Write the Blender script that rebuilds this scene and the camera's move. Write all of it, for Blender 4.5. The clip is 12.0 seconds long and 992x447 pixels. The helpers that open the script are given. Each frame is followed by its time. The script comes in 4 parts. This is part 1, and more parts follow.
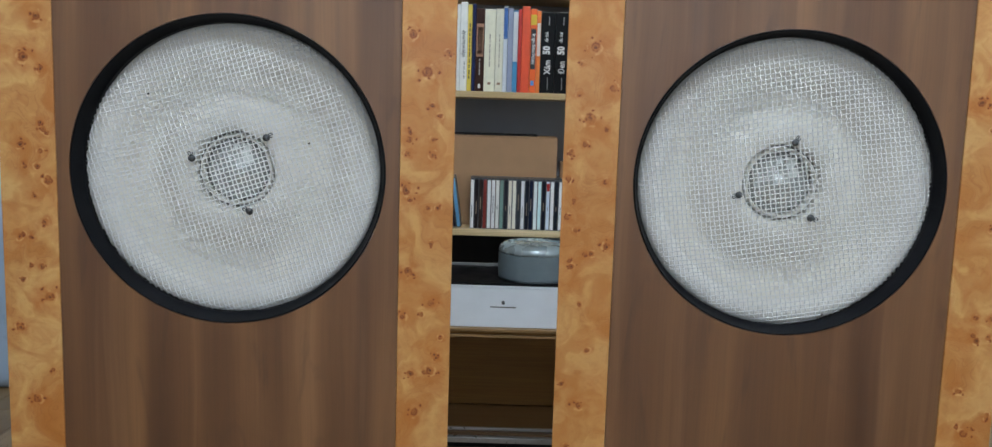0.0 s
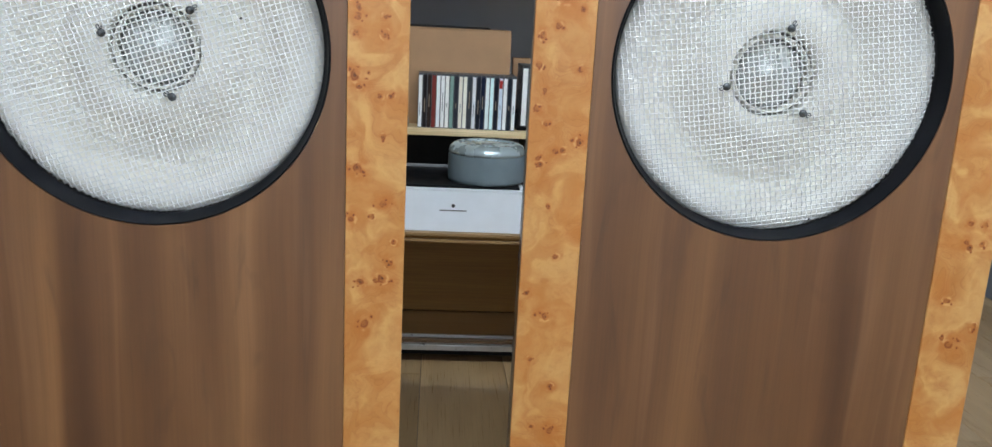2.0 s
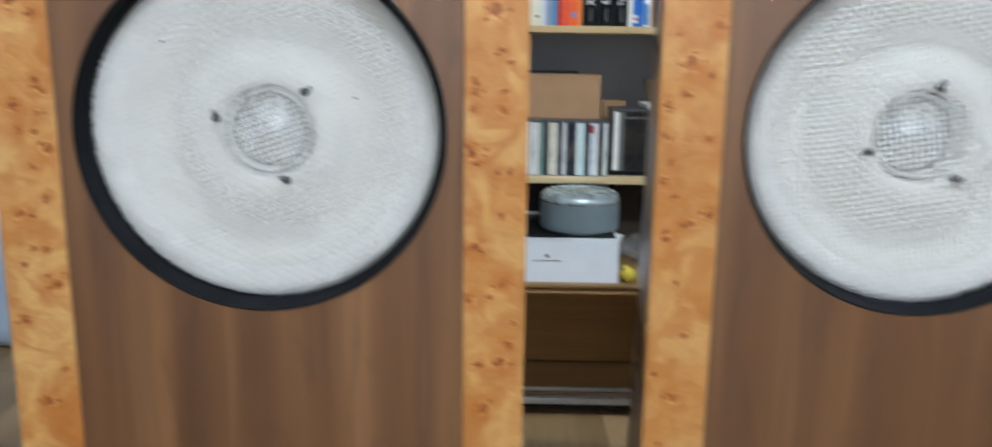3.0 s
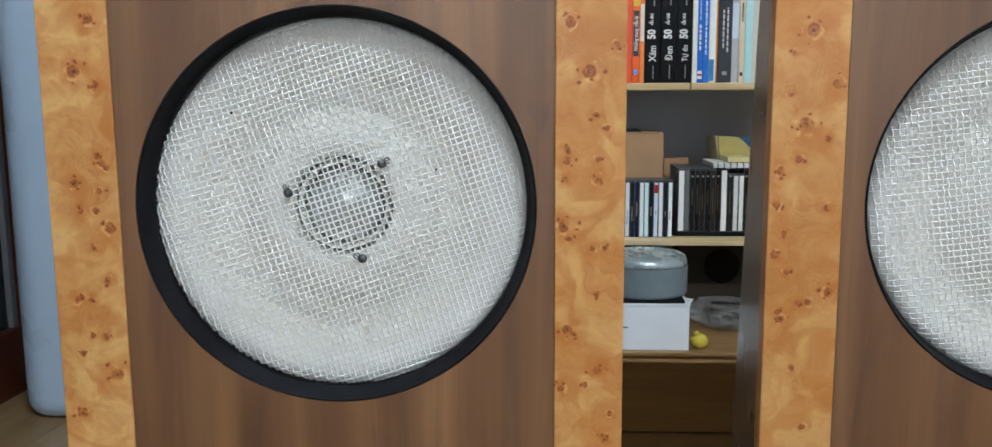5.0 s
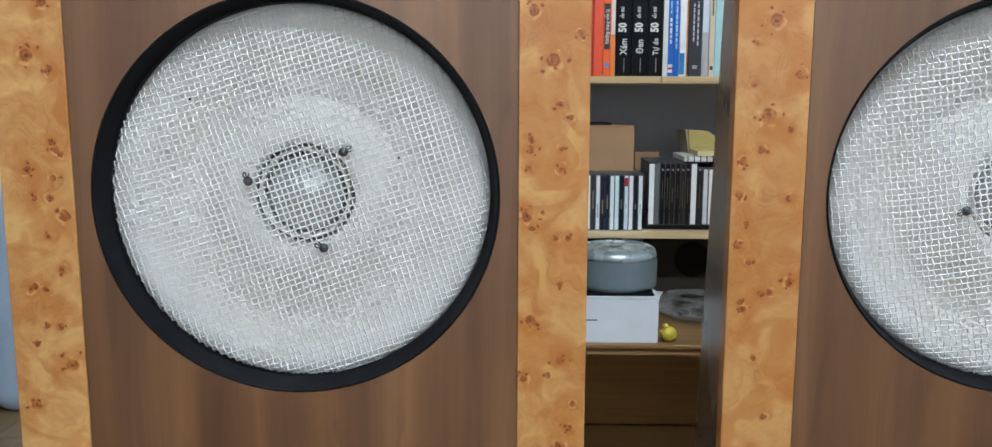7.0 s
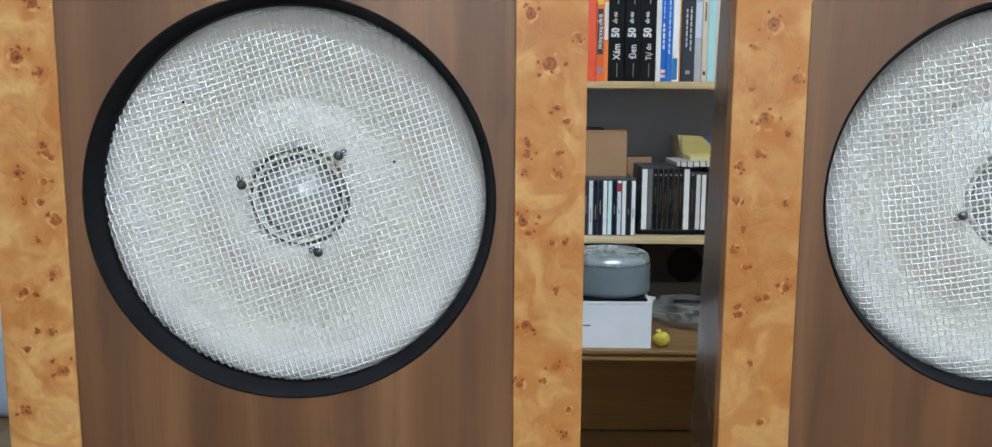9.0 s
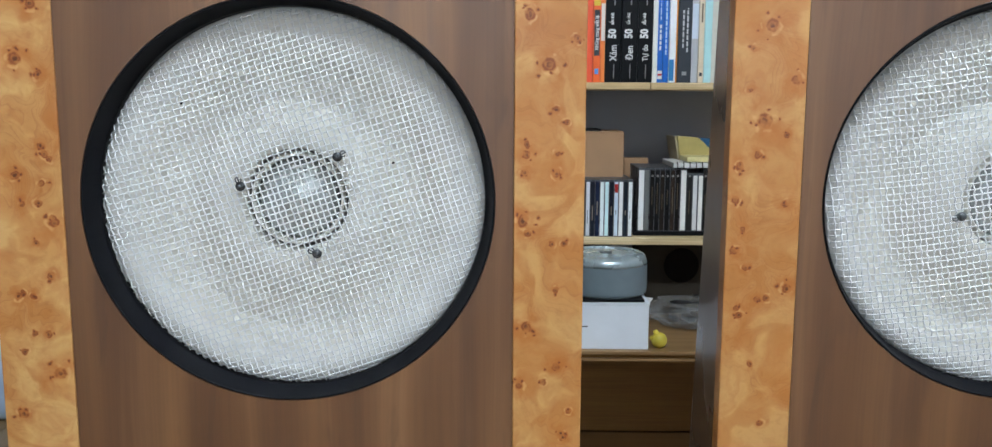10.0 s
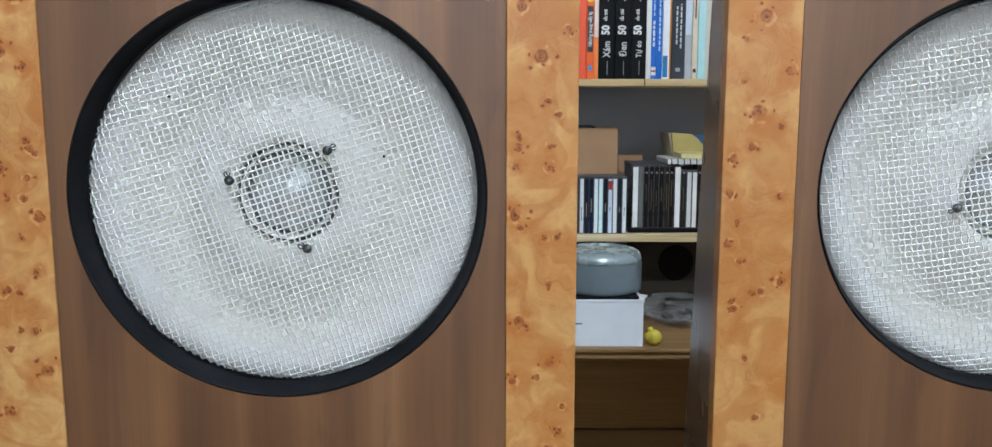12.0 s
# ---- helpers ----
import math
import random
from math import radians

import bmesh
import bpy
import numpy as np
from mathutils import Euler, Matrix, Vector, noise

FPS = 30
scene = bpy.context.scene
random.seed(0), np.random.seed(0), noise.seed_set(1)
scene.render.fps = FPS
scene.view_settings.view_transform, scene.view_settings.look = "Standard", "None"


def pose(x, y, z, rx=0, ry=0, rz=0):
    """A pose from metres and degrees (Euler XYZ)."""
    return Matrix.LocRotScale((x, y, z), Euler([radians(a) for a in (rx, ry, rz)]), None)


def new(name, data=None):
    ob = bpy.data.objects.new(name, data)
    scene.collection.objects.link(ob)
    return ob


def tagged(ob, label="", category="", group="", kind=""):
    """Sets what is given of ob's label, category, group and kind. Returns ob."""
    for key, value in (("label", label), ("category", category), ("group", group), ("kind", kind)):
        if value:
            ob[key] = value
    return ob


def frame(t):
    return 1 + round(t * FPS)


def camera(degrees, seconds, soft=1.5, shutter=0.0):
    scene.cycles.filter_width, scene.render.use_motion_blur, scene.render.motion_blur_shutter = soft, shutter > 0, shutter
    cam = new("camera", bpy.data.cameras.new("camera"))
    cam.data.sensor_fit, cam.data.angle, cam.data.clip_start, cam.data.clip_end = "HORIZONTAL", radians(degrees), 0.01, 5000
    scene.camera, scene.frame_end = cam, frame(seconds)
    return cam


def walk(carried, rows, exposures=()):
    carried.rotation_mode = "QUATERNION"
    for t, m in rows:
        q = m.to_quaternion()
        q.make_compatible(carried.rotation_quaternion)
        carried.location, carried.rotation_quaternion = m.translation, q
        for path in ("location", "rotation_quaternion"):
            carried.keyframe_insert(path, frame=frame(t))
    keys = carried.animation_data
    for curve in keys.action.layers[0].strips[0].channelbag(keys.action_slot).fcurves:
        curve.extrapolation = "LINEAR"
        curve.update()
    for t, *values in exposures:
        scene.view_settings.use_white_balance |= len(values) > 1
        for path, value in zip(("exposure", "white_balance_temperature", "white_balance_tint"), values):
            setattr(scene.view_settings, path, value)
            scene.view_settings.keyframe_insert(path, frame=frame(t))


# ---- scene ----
cam = camera(59.25, 12.0, soft=1.4, shutter=0.5)
# seconds, place in metres, turn in degrees
ROWS = [
    (0.0, -0.0157, -0.9649, 0.8151, 82.746, -1.725, 0.040),
    (0.5, -0.0409, -0.9495, 0.8108, 82.512, -1.857, -1.607),
    (1.0, -0.0655, -0.9281, 0.8236, 82.347, -1.984, -4.533),
    (1.5, -0.0492, -0.9034, 0.8056, 79.324, -1.953, -4.538),
    (2.0, -0.0349, -0.8621, 0.7882, 76.658, -2.904, -3.686),
    (2.5, -0.0272, -0.8441, 0.8140, 77.242, -1.527, -3.825),
    (3.0, -0.0849, -0.8072, 0.8276, 78.249, -0.776, 0.601),
    (3.2, -0.1109, -0.7899, 0.8302, 79.534, -0.321, 4.038),
    (3.45, -0.1290, -0.7760, 0.8318, 80.350, -0.050, 5.900),
    (4.1, -0.1370, -0.7560, 0.8360, 81.500, 0.280, 4.850),
    (4.8, -0.1358, -0.7383, 0.8369, 81.849, 0.434, 3.429),
    (5.0, -0.1324, -0.7348, 0.8354, 81.810, 0.323, 3.085),
    (5.5, -0.1238, -0.7294, 0.8338, 81.923, 0.081, 2.269),
    (6.0, -0.1186, -0.7332, 0.8334, 81.631, 0.155, 2.048),
    (6.5, -0.1216, -0.7303, 0.8312, 81.476, 0.055, 1.633),
    (7.0, -0.1221, -0.7299, 0.8303, 81.447, -0.130, 1.505),
    (9.0, -0.1267, -0.7250, 0.8288, 81.801, -0.259, 0.914),
    (9.5, -0.1267, -0.7238, 0.8279, 81.855, -0.174, 0.753),
    (10.0, -0.1300, -0.7242, 0.8285, 81.886, -0.228, 0.609),
    (10.5, -0.1275, -0.7232, 0.8276, 81.909, -0.132, 0.511),
    (11.0, -0.1255, -0.7218, 0.8269, 81.965, 0.003, 0.417),
    (11.5, -0.1253, -0.7203, 0.8247, 81.970, 0.050, 0.343),
    (12.0, -0.1279, -0.7172, 0.8223, 81.874, -0.048, 0.238),
]
walk(cam, [(t, pose(x, y, z, rx, ry, rz)) for t, x, y, z, rx, ry, rz in ROWS],
     exposures=[(0.0, -0.29, 6800, 10), (0.5, -0.27, 6650, 10), (1.0, -0.10, 6600, 10), (1.5, 0.08, 6800, 10), (2.0, 0.24, 6800, 10), (2.5, 0.24, 6750, 10),
                (3.2, 0.18, 6750, 10), (4.8, 0.0, 6950, 10), (7.0, 0.03, 6750, 10), (9.0, 0.06, 6700, 10), (12.0, 0.10, 6600, 10)])

# ---- world and light ----
world = bpy.data.worlds.new("world")
world.use_nodes = True
world.node_tree.nodes["Background"].inputs[0].default_value = (0.75, 0.85, 1.0, 1)
world.node_tree.nodes["Background"].inputs[1].default_value = 0.3
scene.world = world


def area_lamp(name, x, y, z, sx, sy, watts, colour, rx=0, rz=0):
    data = bpy.data.lights.new(name, "AREA")
    data.shape, data.size, data.size_y = "RECTANGLE", sx, sy
    data.energy, data.color = watts, colour
    lamp = new(name, data)
    lamp.matrix_world = pose(x, y, z, rx, 0, rz)
    return lamp


LAMP = (0.25, -1.0)    # assumed ceiling tube, never in view, placed to balance the light; glows all round
# soft fill in the opening of an assumed, unseen window behind the camera
area_lamp("window_fill", 0.2, -4.12, 1.5, 1.7, 1.3, 24, (0.80, 0.92, 1.03), rx=-90, rz=180)


# ---- materials ----
class Mat:
    """A node material with short ways to add nodes."""

    def __init__(self, name, rough=0.5, metal=0.0, spec=0.5):
        self.m = bpy.data.materials.new(name)
        self.m.use_nodes = True
        self.t = self.m.node_tree
        self.b = self.t.nodes["Principled BSDF"]
        self.b.inputs["Roughness"].default_value = rough
        self.b.inputs["Metallic"].default_value = metal
        self.b.inputs["Specular IOR Level"].default_value = spec

    def n(self, kind, operation="", data_type="", blend_type=""):
        node = self.t.nodes.new(kind)
        if operation:
            node.operation = operation
        if data_type:
            node.data_type = data_type
        if blend_type:
            node.blend_type = blend_type
        return node

    def put(self, a, b):
        self.t.links.new(a, b)

    def coords(self, scale=(1, 1, 1), offset=(0, 0, 0)):
        tc, mp = self.n("ShaderNodeTexCoord"), self.n("ShaderNodeMapping")
        mp.inputs["Scale"].default_value, mp.inputs["Location"].default_value = scale, offset
        self.put(tc.outputs["Object"], mp.inputs["Vector"])
        return mp.outputs[0]

    def noise(self, vec, scale, detail=4, rough=0.55, distort=0.0, colour=False):
        nd = self.n("ShaderNodeTexNoise")
        nd.inputs["Scale"].default_value, nd.inputs["Detail"].default_value = scale, detail
        nd.inputs["Roughness"].default_value, nd.inputs["Distortion"].default_value = rough, distort
        self.put(vec, nd.inputs["Vector"])
        return nd.outputs["Color" if colour else "Fac"]

    def ramp(self, fac, stops):
        r = self.n("ShaderNodeValToRGB")
        e = r.color_ramp.elements
        while len(e) < len(stops):
            e.new(0.5)
        for el, (p, c) in zip(e, stops):
            el.position = p
            el.color = (c, c, c, 1) if isinstance(c, (int, float)) else (*c, 1)
        self.put(fac, r.inputs[0])
        return r.outputs[0]

    def mix(self, fac, a, b, mode="MIX"):
        x = self.n("ShaderNodeMix", data_type="RGBA", blend_type=mode)
        for socket, value in ((x.inputs[0], fac), (x.inputs[6], a), (x.inputs[7], b)):
            if isinstance(value, (int, float)):
                socket.default_value = value
            elif isinstance(value, tuple):
                socket.default_value = (*value, 1)
            else:
                self.put(value, socket)
        return x.outputs[2]

    def math(self, op, a, b=0.0):
        x = self.n("ShaderNodeMath", operation=op)
        for socket, value in zip(x.inputs, (a, b)):
            if isinstance(value, (int, float)):
                socket.default_value = value
            else:
                self.put(value, socket)
        return x.outputs[0]

    def colour(self, c):
        if isinstance(c, tuple):
            self.b.inputs["Base Color"].default_value = (*c, 1)
        else:
            self.put(c, self.b.inputs["Base Color"])

    def rough(self, fac, lo, hi):
        self.put(self.ramp(fac, ((0.3, lo), (0.7, hi))), self.b.inputs["Roughness"])

    def bump(self, height, strength, distance=0.002):
        bp = self.n("ShaderNodeBump")
        bp.inputs["Strength"].default_value, bp.inputs["Distance"].default_value = strength, distance
        self.put(height, bp.inputs["Height"])
        self.put(bp.outputs[0], self.b.inputs["Normal"])


def lin(r, g, b):
    """Linear colour from 0..255 display values."""
    return tuple(((c / 255 + 0.055) / 1.055) ** 2.4 if c > 10 else c / 3295 for c in (r, g, b))


def plain(name, c, rough=0.5, metal=0.0, vary=0.12, scale=30, bump=0.0, spec=0.5):
    """A near-plain surface with two scales of slight variation."""
    m = Mat(name, rough, metal, spec)
    v = m.coords()
    a, f = m.noise(v, scale, 3), m.noise(v, scale * 9, 2)
    dark = tuple(x * (1 - vary) for x in c)
    light = tuple(min(1, x * (1 + vary)) for x in c)
    col = m.mix(m.ramp(a, ((0.3, 0.0), (0.7, 1.0))), dark, light)
    m.colour(m.mix(m.math("MULTIPLY", f, vary * 0.6), col, dark))
    m.rough(a, max(0.02, rough - 0.06), min(1, rough + 0.06))
    if bump:
        m.bump(f, bump, 0.001)
    return m.m


def wood(name, dark, mid, light, rough=0.4, across=11.0, along=0.55, grain=90.0, axis=2, offset=(0, 0, 0), spec=0.5, per_piece=False, pore=0.3, detail=4):
    """Straight-grained veneer: soft bands and fine pores along one axis."""
    m = Mat(name, rough, 0, spec)
    s, f = [across] * 3, [grain * 4] * 3
    s[axis], f[axis] = along, grain * 0.06
    vs, vf = m.coords(tuple(s), offset), m.coords(tuple(f), offset)
    if per_piece:
        oi, add = m.n("ShaderNodeObjectInfo"), m.n("ShaderNodeVectorMath", operation="ADD")
        sc = m.n("ShaderNodeVectorMath", operation="SCALE")
        cb = m.n("ShaderNodeCombineXYZ")
        for k in range(3):
            m.put(oi.outputs["Random"], cb.inputs[k])
        m.put(cb.outputs[0], sc.inputs[0])
        sc.inputs["Scale"].default_value = 37.0
        m.put(vs, add.inputs[0])
        m.put(sc.outputs[0], add.inputs[1])
        vs = add.outputs[0]
    band = m.noise(vs, 1.0, detail, 0.55, 0.5)
    pores = m.noise(vf, 1.0, 3, 0.6)
    col = m.ramp(band, ((0.28, dark), (0.5, mid), (0.72, light)))
    col = m.mix(m.ramp(pores, ((0.42, pore), (0.56, 0.0))), col, tuple(c * 0.55 for c in dark))
    if per_piece:
        tone = m.ramp(oi.outputs["Random"], ((0.0, 0.82), (1.0, 1.12)))
        col = m.mix(1.0, col, tone, "MULTIPLY")
    m.colour(col)
    m.rough(pores, rough - 0.05, rough + 0.1)
    m.bump(pores, 0.08, 0.0006)
    return m.m


def burl(name, knots, seed, ruddy=0.3):
    """Poplar burl veneer: clouded honey ground, ruddy fans with fine growth lines, and ringed eyes round the places given (across, up, size)."""
    m = Mat(name, 0.38, 0, 0.5)
    pick = random.Random(int(seed * 1000) + len(knots))
    v = m.coords((1, 1, 1), (seed, 0, 0))
    warp = m.noise(v, 85, 3, 0.6, 0.3, colour=True)
    drift = m.noise(v, 16, 2, 0.5, 0.6, colour=True)

    def shifted(vec, by, amount, flatten=False):
        sub = m.n("ShaderNodeVectorMath", operation="SUBTRACT")
        m.put(by, sub.inputs[0])
        sub.inputs[1].default_value = (0.5, 0.5, 0.5)
        sc = m.n("ShaderNodeVectorMath", operation="SCALE")
        m.put(sub.outputs[0], sc.inputs[0])
        sc.inputs["Scale"].default_value = amount
        ad = m.n("ShaderNodeVectorMath", operation="ADD")
        m.put(vec, ad.inputs[0])
        m.put(sc.outputs[0], ad.inputs[1])
        if not flatten:
            return ad.outputs[0]
        flat = m.n("ShaderNodeVectorMath", operation="MULTIPLY")
        m.put(ad.outputs[0], flat.inputs[0])
        flat.inputs[1].default_value = (1, 0, 1)
        return flat.outputs[0]

    def nearest(vec, spots):
        """Distance to the nearest spot, in that spot's own radius."""
        best = None
        for u, h, r in spots:
            d = m.n("ShaderNodeVectorMath", operation="DISTANCE")
            m.put(vec, d.inputs[0])
            d.inputs[1].default_value = (u, 0, h)
            e = m.math("DIVIDE", d.outputs["Value"], r)
            best = e if best is None else m.math("MINIMUM", best, e)
        return best

    # clouded ground: pale honey with ruddy patches, some with a firm edge
    flow = shifted(v, drift, 0.09)
    cloud = m.noise(flow, 13, 3, 0.5, 0.6)
    fans = m.noise(flow, 19, 2, 0.45, 0.9)
    fine = m.noise(v, 170, 4, 0.65, 0.6)
    mottle = m.noise(flow, 48, 3, 0.6, 0.5)
    ground = m.ramp(cloud, ((0.30, lin(180, 119, 62)), (0.44, lin(199, 146, 87)), (0.56, lin(213, 169, 109)), (0.72, lin(195, 137, 77))))
    ground = m.mix(ruddy, ground, lin(182, 119, 62))
    ground = m.mix(m.ramp(fans, ((0.34, 0.55), (0.44, 0.40), (0.52, 0.0))), ground, lin(176, 106, 42))
    ground = m.mix(m.ramp(mottle, ((0.34, 0.38), (0.50, 0.0), (0.66, 0.0), (0.74, 0.3))), ground, lin(182, 112, 56))
    lines = m.math("FRACT", m.math("MULTIPLY", fans, 17.0))
    where = m.ramp(cloud, ((0.42, 0.34), (0.52, 0.02)))
    ground = m.mix(m.math("MULTIPLY", m.ramp(lines, ((0.0, 0.0), (0.70, 0.25), (0.92, 1.0), (1.0, 0.0))), where), ground, lin(150, 84, 38))
    ground = m.mix(m.ramp(fine, ((0.30, 0.22), (0.5, 0.0))), ground, lin(160, 100, 52))
    # eyes: a main one with its ring at each place, small ones beside it
    lo, hi = min(k[0] for k in knots), max(k[0] for k in knots)
    low, high = min(k[1] for k in knots), max(k[1] for k in knots)
    spots, eyes, pips = list(knots), [], []
    for _ in range(14):
        spots.append((pick.uniform(lo, hi), pick.uniform(low, high), pick.uniform(0.003, 0.0055)))
    for u, h, size in spots:
        turn = pick.uniform(0, 6.28)
        eyes.append((u, h, 0.0012 + 0.29 * size))
        for k in range(1 + 2 * int(size > 0.0055) + int(size > 0.0095)):
            a = turn + k * pick.uniform(0.5, 1.9)
            far = size * pick.uniform(0.55, 1.25)
            pips.append((u + far * math.cos(a), h + 0.8 * far * math.sin(a), pick.uniform(0.0008, 0.0018)))
    plane = m.coords()
    wide = m.math("MULTIPLY", nearest(shifted(plane, warp, 0.022, True), spots), 0.2)
    figure = m.ramp(m.noise(v, 60, 2), ((0.40, 0.25), (0.60, 1.0)))
    halo = m.math("MULTIPLY", m.ramp(wide, ((0.06, 0.75), (0.18, 0.62), (0.28, 0.34), (0.42, 0.0))), figure)
    ground = m.mix(halo, ground, lin(174, 99, 38))
    bent = shifted(plane, warp, 0.0075, True)
    eye = m.math("MULTIPLY", nearest(bent, eyes), 0.25)
    part_way = m.ramp(m.noise(v, 150, 1), ((0.38, 0.25), (0.52, 1.0)))
    pale = m.math("MULTIPLY", m.ramp(eye, ((0.30, 0.0), (0.38, 0.6), (0.44, 0.6), (0.54, 0.0))), m.ramp(m.noise(v, 95, 1), ((0.54, 0.0), (0.64, 0.6))))
    ground = m.mix(pale, ground, lin(232, 190, 132))
    ground = m.mix(m.ramp(eye, ((0.20, 0.8), (0.34, 0.0))), ground, lin(190, 116, 56))
    rim = m.math("MULTIPLY", m.ramp(eye, ((0.12, 0.25), (0.18, 1.0), (0.25, 0.9), (0.31, 0.0))), part_way)
    ground = m.mix(rim, ground, lin(134, 68, 24))
    ground = m.mix(m.math("MULTIPLY", m.ramp(eye, ((0.09, 0.95), (0.16, 0.0))), m.ramp(m.noise(v, 110, 1), ((0.40, 0.35), (0.6, 1.0)))), ground, lin(92, 40, 12))
    pip = m.math("MULTIPLY", nearest(bent, pips), 0.25)
    ground = m.mix(m.ramp(pip, ((0.20, 0.85), (0.40, 0.0))), ground, lin(164, 88, 34))
    ground = m.mix(m.ramp(pip, ((0.10, 0.9), (0.22, 0.0))), ground, lin(104, 48, 16))
    m.colour(ground)
    m.rough(cloud, 0.32, 0.46)
    m.bump(fine, 0.05, 0.0005)
    return m.m


def walnut(name):
    """Varnished walnut veneer: wide soft stripes that wander, narrow dark streaks and short pores, a low satin gloss."""
    m = Mat(name, 0.44, 0, 0.85)
    v = m.coords()
    sway = m.noise(m.coords((4, 4, 2.2)), 1.0, 2, 0.5, 0.4, colour=True)
    sub = m.n("ShaderNodeVectorMath", operation="SUBTRACT")
    m.put(sway, sub.inputs[0])
    sub.inputs[1].default_value = (0.5, 0.5, 0.5)
    sc = m.n("ShaderNodeVectorMath", operation="SCALE")
    m.put(sub.outputs[0], sc.inputs[0])
    sc.inputs["Scale"].default_value = 0.03
    ad = m.n("ShaderNodeVectorMath", operation="ADD")
    m.put(v, ad.inputs[0])
    m.put(sc.outputs[0], ad.inputs[1])
    own = m.n("ShaderNodeObjectInfo")
    lift = m.n("ShaderNodeCombineXYZ")
    m.put(m.math("MULTIPLY", own.outputs["Random"], 9.0), lift.inputs[1])
    ad2 = m.n("ShaderNodeVectorMath", operation="ADD")
    m.put(ad.outputs[0], ad2.inputs[0])
    m.put(lift.outputs[0], ad2.inputs[1])

    def along(x, z):
        mp = m.n("ShaderNodeMapping")
        mp.inputs["Scale"].default_value = (x, 1, z)
        m.put(ad2.outputs[0], mp.inputs["Vector"])
        return mp.outputs[0]

    stripe = m.noise(along(17, 1.0), 1.0, 2, 0.5, 0.3)
    streak = m.noise(along(48, 1.6), 1.0, 2, 0.6, 0.2)
    flame = m.noise(along(26, 5.0), 1.0, 3, 0.55, 1.2)
    pores = m.noise(along(420, 7.0), 1.0, 2, 0.6)
    col = m.ramp(stripe, ((0.28, lin(78, 45, 22)), (0.46, lin(102, 64, 34)), (0.56, lin(114, 75, 43)), (0.74, lin(136, 94, 57))))
    col = m.mix(m.ramp(streak, ((0.30, 0.30), (0.46, 0.0))), col, lin(72, 42, 24))
    col = m.mix(m.ramp(streak, ((0.58, 0.0), (0.72, 0.22))), col, lin(156, 114, 80))
    col = m.mix(m.ramp(flame, ((0.30, 0.45), (0.42, 0.0))), col, lin(70, 42, 26))
    col = m.mix(m.ramp(pores, ((0.40, 0.12), (0.55, 0.0))), col, lin(58, 34, 20))
    m.colour(col)
    m.rough(streak, 0.38, 0.48)
    m.bump(pores, 0.05, 0.0005)
    return m.m


WALNUT = walnut("walnut_veneer")
WING = plain("walnut_side", lin(116, 96, 80), 0.28, 0, 0.08, 5)
PINE = wood("pine_board", lin(200, 168, 118), lin(222, 196, 150), lin(234, 212, 172), 0.5, 30.0, 1.5, 120.0, axis=0)
PINE_DARK = wood("varnished_board", lin(128, 96, 60), lin(152, 118, 78), lin(168, 134, 92), 0.4, 30.0, 1.5, 120.0, axis=0)
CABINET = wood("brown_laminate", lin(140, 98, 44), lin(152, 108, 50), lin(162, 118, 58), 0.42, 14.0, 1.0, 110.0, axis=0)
# shade put in the colour: floor darkened to match the shadowed inner panel
CABINET_FLOOR_SHADED = wood("shade_darkened_laminate", lin(70, 46, 20), lin(80, 54, 25), lin(90, 62, 30), 0.5, 14.0, 1.0, 110.0, axis=0)
DOORWOOD = wood("red_brown_door_wood", lin(58, 26, 16), lin(84, 38, 24), lin(100, 50, 32), 0.35, 14.0, 1.0, 110.0)
PLANK = wood("oak_laminate", lin(146, 116, 80), lin(166, 136, 98), lin(180, 150, 112), 0.3, 9.0, 0.8, 100.0, axis=1, per_piece=True, pore=0.2, detail=3)
RING_BLACK = plain("brown_black_lacquer", lin(25, 26, 29), 0.40, 0, 0.2, 20, spec=0.04)
BLACK = plain("black_lacquer", lin(16, 17, 20), 0.5, 0, 0.2, 20, spec=0.12)
GREY_FELT = plain("grey_throat", lin(176, 174, 170), 0.8, 0, 0.2, 90)
BLACK_MATT = plain("black_matt", lin(16, 16, 17), 0.75, 0, 0.3, 40)
WIRE = plain("white_enamelled_wire", lin(236, 238, 240), 0.42, 0, 0.05, 40)
CONE = plain("cream_paper_cone", lin(242, 240, 233), 0.85, 0, 0.03, 25, 0.1)
RIM_PAPER = plain("pale_cloth_surround", lin(243, 242, 238), 0.9, 0, 0.04, 40, 0.2)
DOME = plain("silver_dome", lin(208, 213, 213), 0.23, 0.7, 0.05, 30)
STEEL = plain("dull_steel", lin(120, 122, 126), 0.38, 0.9, 0.15, 90)
GUNMETAL = plain("dark_screw_steel", lin(104, 108, 112), 0.38, 0.85, 0.2, 90)
ALU = plain("brushed_aluminium", lin(176, 178, 180), 0.32, 0.9, 0.08, 60)
SILVER_LIGHT = plain("pale_silver_paint", lin(172, 187, 192), 0.27, 0.5, 0.04, 30)
SILVER = plain("silver_grey_paint", lin(130, 147, 156), 0.36, 0.25, 0.06, 30)
WHITE_CARD = plain("white_card", lin(236, 242, 250), 0.55, 0, 0.03, 15)
CARD = plain("brown_cardboard", lin(176, 138, 104), 0.8, 0, 0.06, 18, 0.1)
WALL = plain("painted_wall", lin(206, 208, 212), 0.85, 0, 0.03, 4, 0.1)
WALL_GREY = plain("blue_grey_panel", lin(170, 176, 188), 0.7, 0, 0.05, 6, 0.08)
CEIL = plain("ceiling_paint", lin(228, 228, 226), 0.9, 0, 0.02, 4)
WHITE_GLOSS = plain("white_appliance_plastic", lin(186, 210, 236), 0.3, 0, 0.03, 6)
